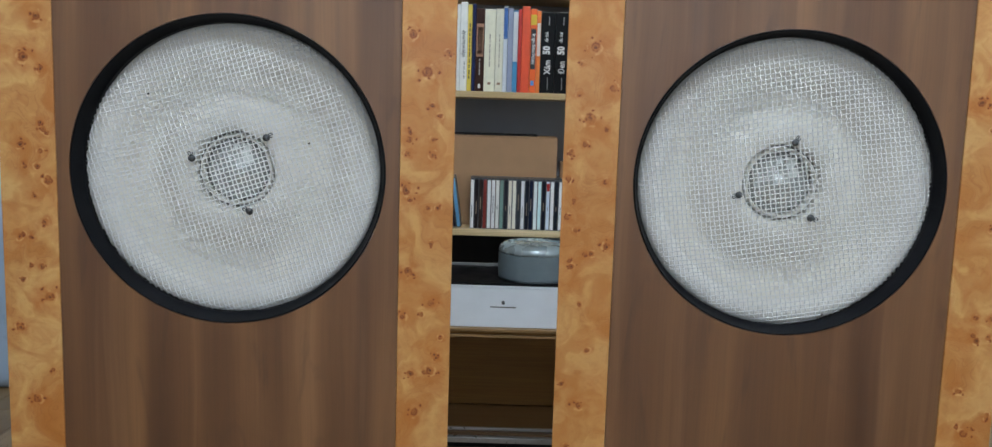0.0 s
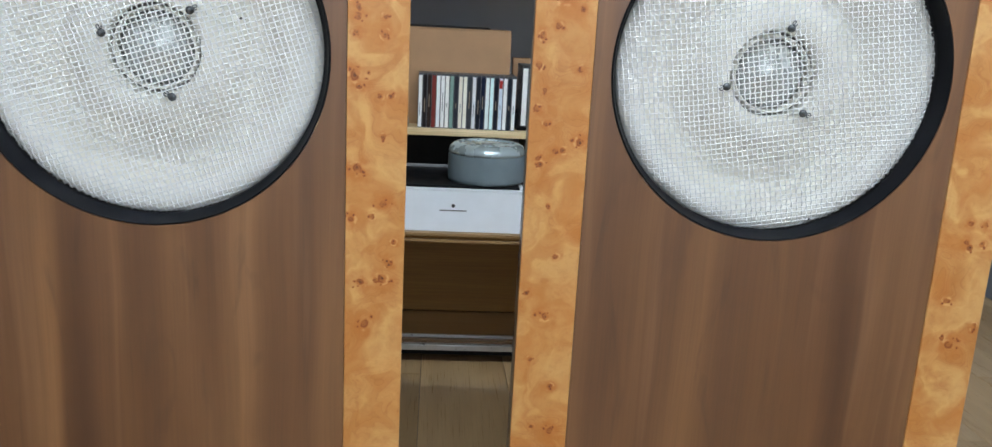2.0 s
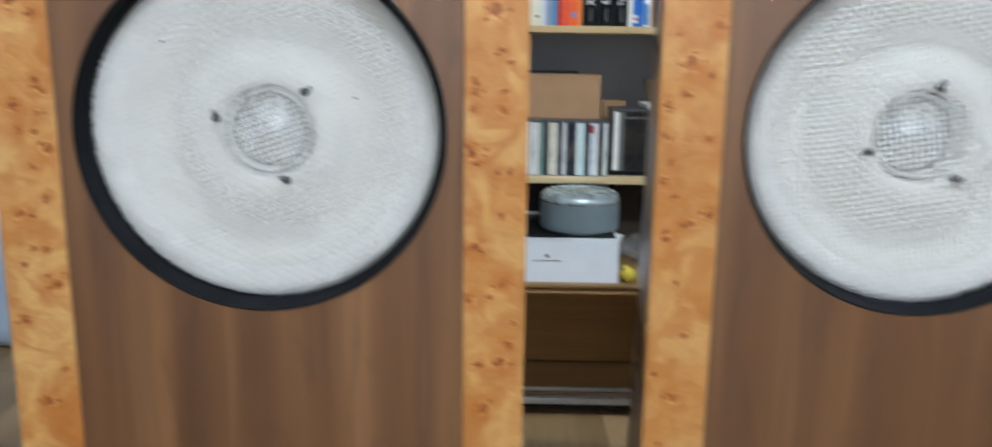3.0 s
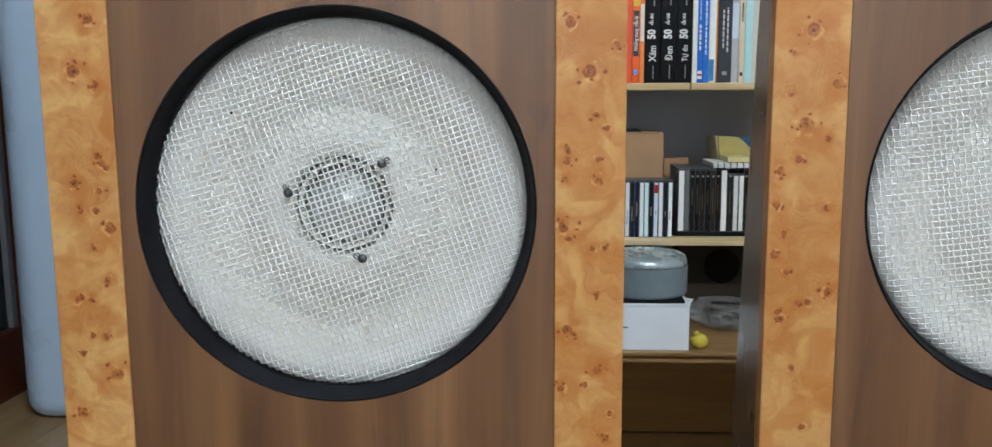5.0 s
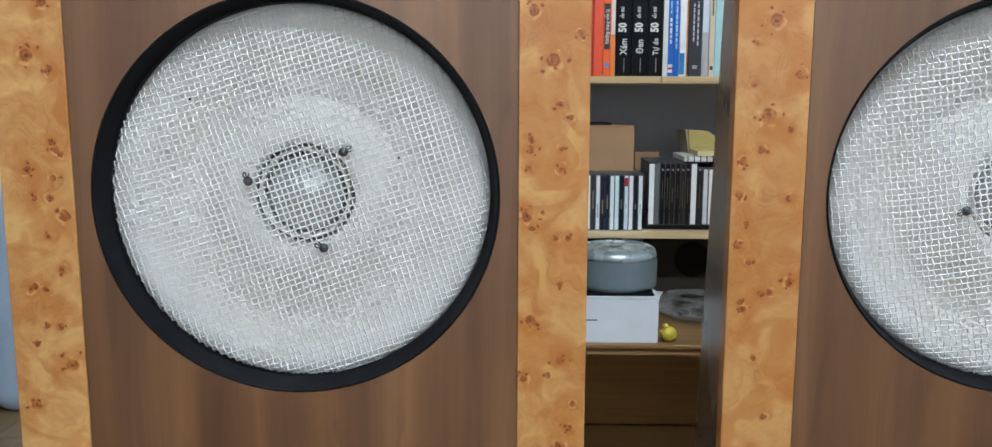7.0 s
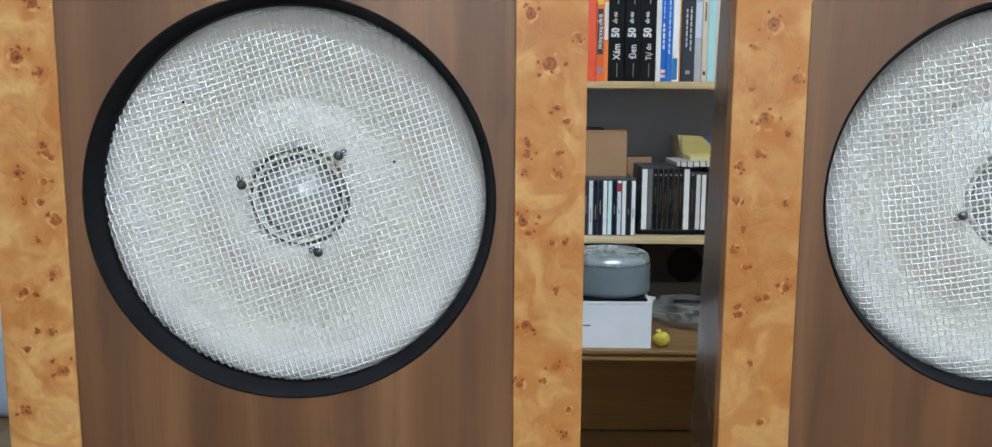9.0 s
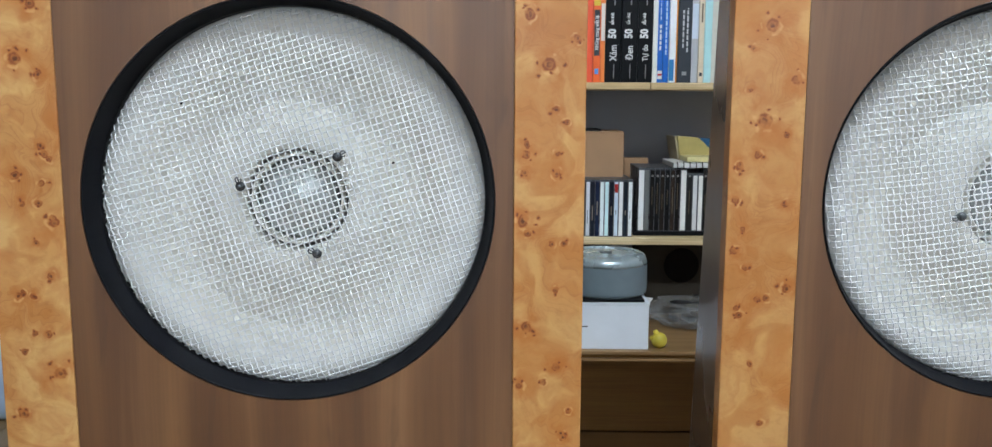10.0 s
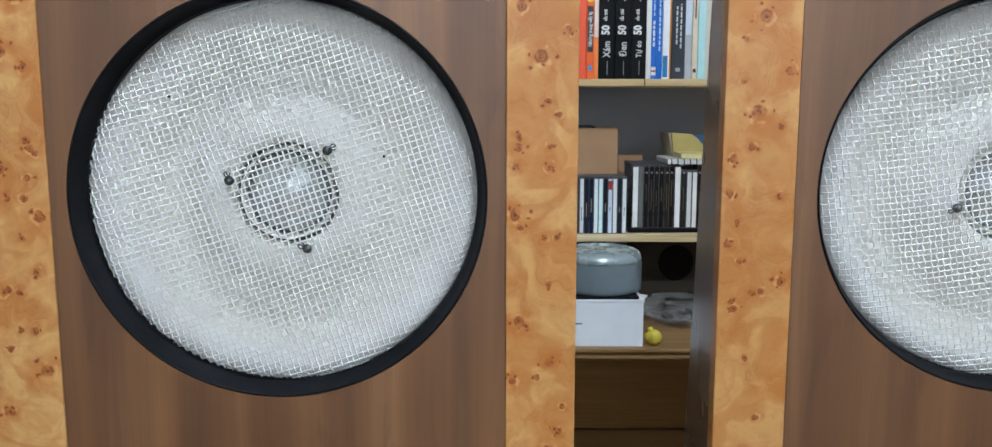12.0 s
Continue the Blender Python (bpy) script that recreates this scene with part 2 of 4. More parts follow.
WHITE_DOOR = plain("white_door_paint", lin(206, 218, 234), 0.4, 0, 0.03, 6)
GREY_JAMB = plain("grey_jamb_paint", lin(112, 114, 122), 0.5, 0, 0.05, 8)
YELLOW = plain("yellow_plastic", lin(212, 192, 72), 0.5, 0, 0.05, 60)
INK = plain("dark_ink", lin(50, 52, 58), 0.6, 0, 0.1, 60)
WHITE_INK = plain("white_ink", lin(232, 232, 230), 0.6, 0, 0.03, 60)
PAGES = plain("paper_pages", lin(226, 218, 200), 0.9, 0, 0.05, 200)
# glow of the assumed ceiling tube
GLOW = Mat("assumed_tube_glow", 0.5)
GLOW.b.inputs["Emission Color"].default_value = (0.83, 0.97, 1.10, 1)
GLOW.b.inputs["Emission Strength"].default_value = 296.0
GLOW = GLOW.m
GLASS = Mat("dark_door_glass", 0.05, 0, 0.6)
GLASS.colour((0.012, 0.016, 0.018))
GLASS = GLASS.m
PANE = Mat("clear_glass", 0.0)
PANE.b.inputs["Transmission Weight"].default_value = 1.0
PANE = PANE.m
BAG = Mat("clear_plastic_bag", 0.15)
BAG.colour((0.55, 0.55, 0.54))
BAG.b.inputs["Alpha"].default_value = 0.3
BAG = BAG.m

paints = {}


def paint(r, g, b, rough=0.42):
    """A printed cover colour."""
    key = (r, g, b)
    if key not in paints:
        paints[key] = plain("print_%d" % len(paints), lin(r, g, b), rough, 0, 0.07, 45, spec=0.5 if max(key) > 110 else 0.15)
    return paints[key]


# ---- mesh helpers ----
def part(name, bm, material, parent=None, label="", smooth=False):
    """Links a bmesh as one mesh object under a thing or a part."""
    me = bpy.data.meshes.new(name)
    bmesh.ops.recalc_face_normals(bm, faces=bm.faces)
    if smooth:
        for f in bm.faces:
            f.smooth = True
    bm.to_mesh(me)
    bm.free()
    me.materials.append(material)
    ob = new(name, me)
    if parent:
        ob.parent = parent
    return tagged(ob, label)


def thing(name, m, label, category, group="", kind=""):
    ob = new(name)
    ob.empty_display_size = 0.05
    ob.matrix_basis = m
    return tagged(ob, label, category, group, kind)


def box_into(bm, x0, x1, y0, y1, z0, z1, bevel=0.0, m=None):
    r = bmesh.ops.create_cube(bm, size=1.0)
    vs = r["verts"]
    for v in vs:
        v.co = Vector((x0 if v.co.x < 0 else x1, y0 if v.co.y < 0 else y1, z0 if v.co.z < 0 else z1))
    if bevel:
        es = list({e for v in vs for e in v.link_edges})
        out = bmesh.ops.bevel(bm, geom=es, offset=bevel, segments=2, affect="EDGES", profile=0.6)
        vs = list({v for f in out["faces"] for v in f.verts} | {v for v in vs if v.is_valid})
    if m is not None:
        bmesh.ops.transform(bm, matrix=m, verts=vs)
    return bm


def box(x0, x1, y0, y1, z0, z1, bevel=0.0, m=None):
    return box_into(bmesh.new(), x0, x1, y0, y1, z0, z1, bevel, m)


def lathe(profile, steps=96, axis="y", closed=False):
    """Turns (radius, height) rows round an axis."""
    bm = bmesh.new()
    rings = []
    for r, h in profile:
        ring = []
        for k in range(steps if r > 1e-6 else 1):
            a = 2 * math.pi * k / steps
            p = (r * math.cos(a), h, r * math.sin(a)) if axis == "y" else (r * math.cos(a), r * math.sin(a), h)
            ring.append(bm.verts.new(p))
        rings.append(ring)
    pairs = list(zip(rings, rings[1:])) + ([(rings[-1], rings[0])] if closed else [])
    for a, b in pairs:
        for k in range(steps):
            q = [a[k % len(a)], a[(k + 1) % len(a)], b[(k + 1) % len(b)], b[k % len(b)]]
            q = list(dict.fromkeys(q))
            if len(q) > 2:
                bm.faces.new(q)
    return bm


def tube_into(bm, pts, r, sides=5, caps=True):
    rings = []
    for i, p in enumerate(pts):
        p = Vector(p)
        d = (Vector(pts[min(i + 1, len(pts) - 1)]) - Vector(pts[max(i - 1, 0)])).normalized()
        a = d.orthogonal().normalized() if i == 0 else (side - d * side.dot(d)).normalized()
        side = a
        b = d.cross(a)
        rings.append([bm.verts.new(p + r * (math.cos(2 * math.pi * k / sides) * a + math.sin(2 * math.pi * k / sides) * b)) for k in range(sides)])
    for a, b in zip(rings, rings[1:]):
        for k in range(sides):
            bm.faces.new((a[k], a[(k + 1) % sides], b[(k + 1) % sides], b[k]))
    if caps:
        bm.faces.new(rings[0][::-1])
        bm.faces.new(rings[-1])
    return bm


def writing(name, words, size, material, parent, m, label="", squeeze=1.0, bold=0.02):
    """Flat letters as a mesh, in the built-in font, laid just proud of their surface."""
    cu = bpy.data.curves.new(name, "FONT")
    cu.body, cu.size, cu.extrude, cu.resolution_u, cu.offset = words, size, 0.0001, 2, size * bold
    cu.align_x, cu.align_y = "CENTER", "CENTER"
    tmp = new(name, cu)
    bpy.context.view_layer.update()
    me = bpy.data.meshes.new_from_object(tmp.evaluated_get(bpy.context.evaluated_depsgraph_get()))
    bpy.data.objects.remove(tmp)
    me.transform(m @ Matrix.Diagonal((squeeze, 1, 1, 1)))
    me.materials.clear()
    me.materials.append(material)
    ob = new(name, me)
    ob.parent = parent
    return tagged(ob, label)


# ---- the room ----
WEST, EAST, NORTH, SOUTH, TOP = -1.64, 1.745, 1.76, -4.2, 2.62


def structure(name, bm, material, label, category="wall"):
    return tagged(part(name, bm, material), label, category, kind="structure")


structure("subfloor", box(WEST - 0.2, EAST + 0.2, SOUTH - 0.2, NORTH + 0.2, -0.12, -0.012), BLACK_MATT, "dark screed under the laminate floor", "floor")
structure("ceiling", box(WEST - 0.2, EAST + 0.2, SOUTH - 0.2, NORTH + 0.2, TOP, TOP + 0.15), CEIL, "plain white painted ceiling of the room", "ceiling")
structure("wall_north", box(WEST - 0.2, EAST + 0.2, NORTH, NORTH + 0.18, -0.1, TOP), WALL, "pale painted wall behind the bookcase")
bm = box(WEST - 0.2, -0.7, SOUTH - 0.18, SOUTH, -0.1, TOP)
box_into(bm, 1.1, EAST + 0.2, SOUTH - 0.18, SOUTH, -0.1, TOP)
box_into(bm, -0.7, 1.1, SOUTH - 0.18, SOUTH, -0.1, 0.85)
box_into(bm, -0.7, 1.1, SOUTH - 0.18, SOUTH, 2.15, TOP)
structure("wall_south", bm, WALL, "unseen pale painted wall with an opening for the assumed window")
DOOR_S, DOOR_N, DOOR_H = -0.6, 1.70, 2.15
bm = box(WEST - 0.18, WEST, SOUTH, DOOR_S, -0.1, TOP)
box_into(bm, WEST - 0.18, WEST, DOOR_N, NORTH, -0.1, TOP)
box_into(bm, WEST - 0.18, WEST, DOOR_S, DOOR_N, DOOR_H, TOP)
structure("wall_west", bm, WALL, "pale painted wall round the glazed wooden door")
DR_S, DR_N, DR_H = 0.78, 1.675, 2.05
bm = box(EAST, EAST + 0.18, SOUTH, DR_S, -0.1, TOP)
box_into(bm, EAST, EAST + 0.18, DR_N, NORTH, -0.1, TOP)
box_into(bm, EAST, EAST + 0.18, DR_S, DR_N, DR_H, TOP)
structure("wall_east", bm, WALL, "pale painted wall round the white door")

# assumed window, out of view, set round the fill lamp
win = thing("window_assumed", pose(0.2, SOUTH - 0.09, 1.5), "assumed white-framed window in the unseen far wall", "window", kind="structure")
bm = box(-0.9, 0.9, -0.04, 0.04, -0.65, -0.58)
for a, b, c, d in ((-0.9, 0.9, 0.58, 0.65), (-0.9, -0.83, -0.58, 0.58), (0.83, 0.9, -0.58, 0.58), (-0.035, 0.035, -0.58, 0.58)):
    box_into(bm, a, b, -0.04, 0.04, c, d)
part("window_frame", bm, WHITE_DOOR, win)
for s in (-1, 1):
    pn = part("pane", box(min(s * 0.83, s * 0.035), max(s * 0.83, s * 0.035), -0.004, 0.004, -0.58, 0.58), PANE, win)
    pn.visible_shadow = False

# glazed door of dark red-brown wood, in the west wall
d1 = thing("door_1", pose(WEST, 0, 0), "red-brown wooden door with dark glass", "door", kind="structure")
for y0, y1, z0, z1 in (((DOOR_S, DOOR_N, 0.0, 0.19), (DOOR_S, DOOR_N, 2.03, DOOR_H), (DOOR_N - 0.05, DOOR_N, 0.19, 2.03), (DOOR_S, DOOR_S + 0.09, 0.19, 2.03), (0.45, 0.56, 0.19, 2.03), (DOOR_S + 0.09, 0.45, 0.95, 1.06), (0.56, DOOR_N - 0.05, 0.98, 1.07))):
    part("rail" if y1 - y0 > 0.5 else "stile", box(-0.05, 0.005, y0, y1, z0, z1, 0.003), DOORWOOD, d1)
for y0, y1 in ((DOOR_S + 0.09, 0.45), (0.56, DOOR_N - 0.05)):
    for z0, z1 in ((0.19, 0.95), (1.07, 2.03)):
        part("glass_panel", box(-0.034, -0.026, y0, y1, z0, z1), GLASS, d1, "dark glass pane")
        bd = box(-0.026, -0.008, y1 - 0.03, y1 - 0.004, z0, z1, 0.004)
        part("glazing_bead", bd, GREY_JAMB, d1, "grey glazing bead")
part("latch_plate", box(-0.026, -0.014, 1.16, 1.28, 0.22, 0.26, 0.003), GREY_JAMB, d1, "pale grey plate behind the glass")

# white door and grey jamb in the east wall
d2 = thing("door_2", pose(EAST, 0, 0), "white painted door in a grey jamb", "door", kind="structure")
part("leaf", box(0.008, 0.048, DR_S + 0.04, DR_N - 0.035, 0.035, DR_H - 0.04, 0.004), WHITE_DOOR, d2)
part("panel_moulding", box(-0.004, 0.010, DR_S + 0.16, DR_N - 0.1, 0.16, 0.9, 0.006), WHITE_DOOR, d2)
part("jamb", box(-0.014, 0.10, DR_N - 0.03, DR_N + 0.02, 0.0, DR_H, 0.003), GREY_JAMB, d2, "grey painted jamb")
part("jamb", box(-0.02, 0.10, DR_S - 0.02, DR_S + 0.03, 0.0, DR_H, 0.003), GREY_JAMB, d2, "grey painted jamb")
part("lintel", box(-0.02, 0.10, DR_S + 0.03, DR_N - 0.03, DR_H - 0.03, DR_H, 0.003), GREY_JAMB, d2)
# black strip added for the shaded gap under the leaf
part("gap_shade_strip", box(-0.004, 0.12, DR_S + 0.03, DR_N - 0.03, 0.0, 0.012), BLACK_MATT, d2, "black strip standing in for shade under the door")

# assumed ceiling light, out of view; wide batten holds back upward light
cl = thing("ceiling_light_assumed", pose(LAMP[0], LAMP[1], TOP), "assumed long white tube-light batten on the ceiling, out of view, switched on", "lamp")
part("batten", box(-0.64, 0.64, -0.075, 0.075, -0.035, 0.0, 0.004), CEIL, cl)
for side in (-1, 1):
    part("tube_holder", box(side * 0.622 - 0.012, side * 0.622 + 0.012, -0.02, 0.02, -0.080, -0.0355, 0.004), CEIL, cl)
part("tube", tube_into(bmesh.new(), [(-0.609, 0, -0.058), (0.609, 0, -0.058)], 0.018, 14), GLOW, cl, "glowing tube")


# ---- the loudspeakers ----
HUB = 0.7414           # height of the driver's centre over the floor
HALF = 0.2474
LOW, HIGH = 0.055 - HUB, 0.43


def holed_panel(left, right, low, high, r, y0, y1, steps=96):
    """An upright board with a round hole at its origin."""
    corners = [math.atan2(z, x) % (2 * math.pi) for x in (left, right) for z in (low, high)]
    angles = sorted({round(2 * math.pi * k / steps, 6) for k in range(steps)} | {round(a, 6) for a in corners})
    bm = bmesh.new()
    rows = []
    for a in angles:
        c, s = math.cos(a), math.sin(a)
        k = min((right / c if c > 0 else left / c) if abs(c) > 1e-9 else 9, (high / s if s > 0 else low / s) if abs(s) > 1e-9 else 9)
        rows.append([bm.verts.new((q * c, y, q * s)) for q, y in ((r, y0), (k, y0), (k, y1), (r, y1))])
    for a, b in zip(rows, rows[1:] + rows[:1]):
        for i in range(4):
            bm.faces.new((a[i], a[(i + 1) % 4], b[(i + 1) % 4], b[i]))
    return bm


def grille(angle, seed, pitch=0.0052, wire=0.00072, rim=0.1632):
    """Woven wire cloth, dished forward a little, with its ends bent back at the rim."""
    bm = bmesh.new()
    rnd = random.Random(seed)
    ca, sa = math.cos(angle), math.sin(angle)

    def depth(r):
        base = 0.0165 + 0.002 * (r / rim) ** 2 - 0.0035 * math.exp(-(r / 0.036) ** 2)
        return base + 0.008 * max(0.0, (r - rim + 0.008) / 0.008) ** 2

    n = int(rim / pitch)
    for family in (0, 1):
        for k in range(-n, n + 1):
            o = k * pitch + rnd.uniform(-0.0005, 0.0005)
            if abs(o) > rim - 0.001:
                continue
            run = math.sqrt(rim * rim - o * o)
            pts = []
            count = max(2, int(2 * run / (pitch / 3)))
            for i in range(count + 1):
                s = -run + 2 * run * i / count
                u, v = (s, o) if family == 0 else (o, s)
                w = 0.0042
                q = Vector((u * 9, v * 9, seed * 3.1))
                uu = u + w * noise.noise(q) * 1.0
                vv = v + w * noise.noise(q + Vector((5, 7, 1)))
                r = min(math.hypot(uu, vv), rim)
                wave = math.cos(math.pi * s / pitch + math.pi * k) * (0.00015 if family == 0 else -0.00132)
                pts.append((uu * ca - vv * sa, depth(r) + wave, uu * sa + vv * ca))
            tube_into(bm, pts, wire, 4)
    return bm


def loudspeaker(name, m, edges, seams, hole, ruddy, knots_out, knots_in, strip_seed, screws, weave, seed, specks):
    sp = thing(name, m, "open-baffle loudspeaker in walnut with burl edges and a white wire-mesh driver", "loudspeaker", "pair of loudspeakers")
    bm = holed_panel(-seams[0] - hole[0], seams[1] - hole[0], LOW, HIGH, hole[1] + 0.0005, 0.0, 0.026)
    bmesh.ops.translate(bm, vec=(hole[0], 0, 0), verts=bm.verts)
    part("baffle", bm, WALNUT, sp, "walnut-veneered front panel")
    for side, knots, sd in ((-1, knots_out, strip_seed), (1, knots_in, strip_seed + 4.7)):
        half = edges[0] if side < 0 else edges[1]
        x0, x1 = sorted((side * (seams[0 if side < 0 else 1] + 0.0004), side * half))
        part("edge_strip", box(x0, x1, -0.0012, 0.026, LOW, HIGH, 0.0012), burl("poplar_burl", knots, sd, ruddy[0 if side < 0 else 1]), sp, "honey-coloured burl strip")
        # wing that widens towards the floor
        bm = bmesh.new()
        w0, w1 = sorted((side * (half - 0.0015), side * (half - 0.0195)))
        prof = [(0.0265, LOW), (0.0265, HIGH), (0.046, HIGH), (0.128 - 0.19 * LOW, LOW)]
        a = [bm.verts.new((w0, y, z)) for y, z in prof]
        b = [bm.verts.new((w1, y, z)) for y, z in prof]
        bm.faces.new(a)
        bm.faces.new(b[::-1])
        for i in range(4):
            bm.faces.new((a[i], b[i], b[(i + 1) % 4], a[(i + 1) % 4]))
        part("side_wing", bm, WING, sp, "polished walnut side wing")
    part("base_board", box(-HALF - 0.01, HALF + 0.01, -0.01, 0.31, -HUB + 0.012, LOW, 0.004), WING, sp)
    for x in (-0.2, 0.2):
        for y in (0.03, 0.27):
            ft = lathe([(0.0, 0.0), (0.016, 0.0), (0.018, 0.004), (0.018, 0.012), (0.0, 0.012)], 20, "z")
            bmesh.ops.translate(ft, vec=(x, y, -HUB), verts=ft.verts)
            part("foot", ft, BLACK_MATT, sp)
    r = hole[1]
    bm = lathe([(r, 0.026), (r, 0.0002), (r - 0.0006, -0.0006), (r - 0.0014, -0.0004), (r - 0.0020, 0.0010), (0.1652, 0.0170), (0.1640, 0.0182), (0.1638, 0.0200), (0.1638, 0.034), (r, 0.034)], 128, closed=True)
    for v in bm.verts:
        if v.co.y < 0.010 or math.hypot(v.co.x, v.co.z) > r - 0.0001:
            v.co.x += hole[0]
    part("recess_ring", bm, RING_BLACK, sp, "black lacquered recess ring", smooth=True)
    part("surround", lathe([(0.1640, 0.030), (0.1600, 0.0255), (0.155, 0.0232), (0.149, 0.0234), (0.143, 0.0265), (0.139, 0.0300), (0.136, 0.0325)], 96), RIM_PAPER, sp, "pale cloth roll surround", smooth=True)
    part("cone", lathe([(0.136, 0.0325), (0.129, 0.0355), (0.122, 0.0450), (0.115, 0.0585), (0.108, 0.0665), (0.099, 0.0670), (0.091, 0.0600), (0.083, 0.0465), (0.076, 0.0350), (0.069, 0.0265), (0.062, 0.0222), (0.054, 0.0219), (0.0470, 0.0228), (0.0448, 0.027), (0.0440, 0.044)], 96), CONE, sp, "cream paper cone with a raised inner flange", smooth=True)
    part("throat", lathe([(0.0445, 0.043), (0.043, 0.056), (0.0, 0.057)], 64), GREY_FELT, sp, "dark gap round the dome")
    part("inner_collar", lathe([(0.0412, 0.047), (0.0402, 0.0335), (0.0388, 0.0300), (0.0378, 0.0315), (0.0370, 0.048), (0.0405, 0.050)], 64, closed=True), CONE, sp, smooth=True)
    part("dome", lathe([(0.0368, 0.054), (0.0364, 0.046), (0.0325, 0.0405), (0.026, 0.0365), (0.019, 0.0340), (0.012, 0.0318), (0.006, 0.0309), (0.0, 0.0306)], 64), DOME, sp, "silver dome dust cap", smooth=True)
    part("magnet", lathe([(0.0, 0.075), (0.085, 0.075), (0.088, 0.078), (0.088, 0.118), (0.085, 0.122), (0.0, 0.122)], 64), BLACK, sp, "black magnet behind the driver")
    part("basket", lathe([(0.168, 0.0342), (0.165, 0.040), (0.135, 0.068), (0.086, 0.080), (0.08, 0.080), (0.08, 0.076), (0.132, 0.0645), (0.1625, 0.0345)], 64, closed=True), BLACK, sp, "black driver basket", smooth=True)
    cloth = part("wire_mesh", grille(weave, seed), WIRE, sp, "white woven wire mesh", smooth=True)
    for u, v in specks:
        bm = bmesh.new()
        bmesh.ops.create_icosphere(bm, subdivisions=1, radius=0.0013, matrix=Matrix.Translation((u, 0.0150, v)))
        part("dark_speck", bm, BLACK_MATT, cloth)
    for u, v, hook in screws:
        d = 0.0135
        bm = lathe([(0.0, d - 0.0042), (0.0014, d - 0.0040), (0.0023, d - 0.0028), (0.0026, d - 0.0012), (0.0026, d), (0.0040, d), (0.0040, d + 0.0012), (0.0016, d + 0.0012), (0.0016, 0.030), (0.0, 0.030)], 20)
        bmesh.ops.translate(bm, vec=(u, 0, v), verts=bm.verts)
        sc = part("screw", bm, GUNMETAL, sp, "dark steel screw with washer", smooth=True)
        pts = []
        for i in range(15):
            a = hook + i * 0.36
            rr = 0.0024
            pts.append((u + 0.0058 * math.cos(hook) + rr * math.cos(a), d - 0.001, v + 0.0058 * math.sin(hook) + rr * math.sin(a)))
        part("wire_hook", tube_into(bmesh.new(), [(u + 0.002 * math.cos(hook), d, v + 0.002 * math.sin(hook))] + pts, 0.0006, 6), GUNMETAL, sc)
    return sp


KNOTS_L0 = [(-0.216, 0.118, 0.011), (-0.198, 0.105, 0.006), (-0.197, 0.041, 0.006), (-0.222, 0.024, 0.006), (-0.205, 0.001, 0.005), (-0.194, -0.015, 0.009), (-0.227, -0.077, 0.005), (-0.197, -0.144, 0.012), (-0.23, -0.179, 0.007), (-0.214, -0.261, 0.009), (-0.201, 0.161, 0.008)]
KNOTS_L3 = [(0.216, 0.116, 0.013), (0.199, 0.157, 0.009), (0.239, 0.137, 0.006), (0.197, 0.041, 0.007), (0.223, 0.025, 0.007), (0.195, -0.016, 0.011), (0.198, -0.109, 0.011), (0.193, -0.161, 0.007), (0.225, -0.145, 0.008), (0.202, -0.229, 0.008), (0.225, -0.225, 0.009), (0.208, -0.275, 0.010)]
KNOTS_R0 = [(-0.219, 0.146, 0.012), (-0.197, 0.101, 0.009), (-0.234, 0.127, 0.004), (-0.222, 0.067, 0.014), (-0.226, 0.038, 0.005), (-0.241, 0.028, 0.006), (-0.244, -0.001, 0.007), (-0.243, -0.045, 0.007), (-0.197, -0.077, 0.008), (-0.236, -0.102, 0.006), (-0.221, -0.266, 0.009), (-0.208, -0.399, 0.008)]
KNOTS_R3 = [(0.22, 0.139, 0.010), (0.198, 0.097, 0.008), (0.239, -0.061, 0.006), (0.239, -0.122, 0.005), (0.214, -0.274, 0.010), (0.203, -0.225, 0.006), (0.231, 0.061, 0.006)]

loudspeaker("loudspeaker", pose(-0.3086, 0, HUB, 0, 0, 4.3), (0.2445, 0.2474), (0.1853, 0.1863), (-0.0004, 0.1713), (0.10, 0.25), KNOTS_L0, KNOTS_L3, 1.3, ((0.037, 0.038, 0.5), (-0.045, 0.013, 1.8), (0.018, -0.0456, 2.6)), radians(17), 3, ((-0.091, 0.0826), (0.0843, 0.0327)))
loudspeaker("loudspeaker", pose(0.3107, 0.0035, HUB + 0.003, 0, 0, -4.6), (0.2504, 0.2428), (0.1885, 0.1838), (0.0, 0.1703), (0.35, 0.2), KNOTS_R0, KNOTS_R3, 6.1, ((0.0086, 0.0473, 1.1), (-0.050, -0.0138, 3.4), (0.031, -0.037, -0.3)), radians(9), 8, ((0.052, -0.148),))


# ---- white appliance by the west wall ----
ap = thing("standing_air_conditioner", pose(-1.279, 1.53, 0), "tall white floor-standing appliance with rounded edges, beside the glazed door", "appliance")
bm = bmesh.new()
prof = []
for cx, cy, a0 in ((0.15, 0.04, 0), (-0.15, 0.04, 90), (-0.15, -0.04, 180), (0.15, -0.04, 270)):
    for i in range(9):
        a = radians(a0 + i * 11.25)
        prof.append((cx, cy, math.cos(a), math.sin(a)))
rings = []
for z, grow in ((0.0, 0.05), (0.004, 0.068), (0.014, 0.082), (0.035, 0.093), (0.06, 0.095), (1.70, 0.095), (1.74, 0.085), (1.76, 0.06)):
    rings.append([bm.verts.new((cx + c * grow, cy + s * grow, z)) for cx, cy, c, s in prof])
for a, b in zip(rings, rings[1:]):
    for k in range(len(prof)):
        bm.faces.new((a[k], a[(k + 1) % len(prof)], b[(k + 1) % len(prof)], b[k]))
bm.faces.new(rings[0][::-1])
bm.faces.new(rings[-1])
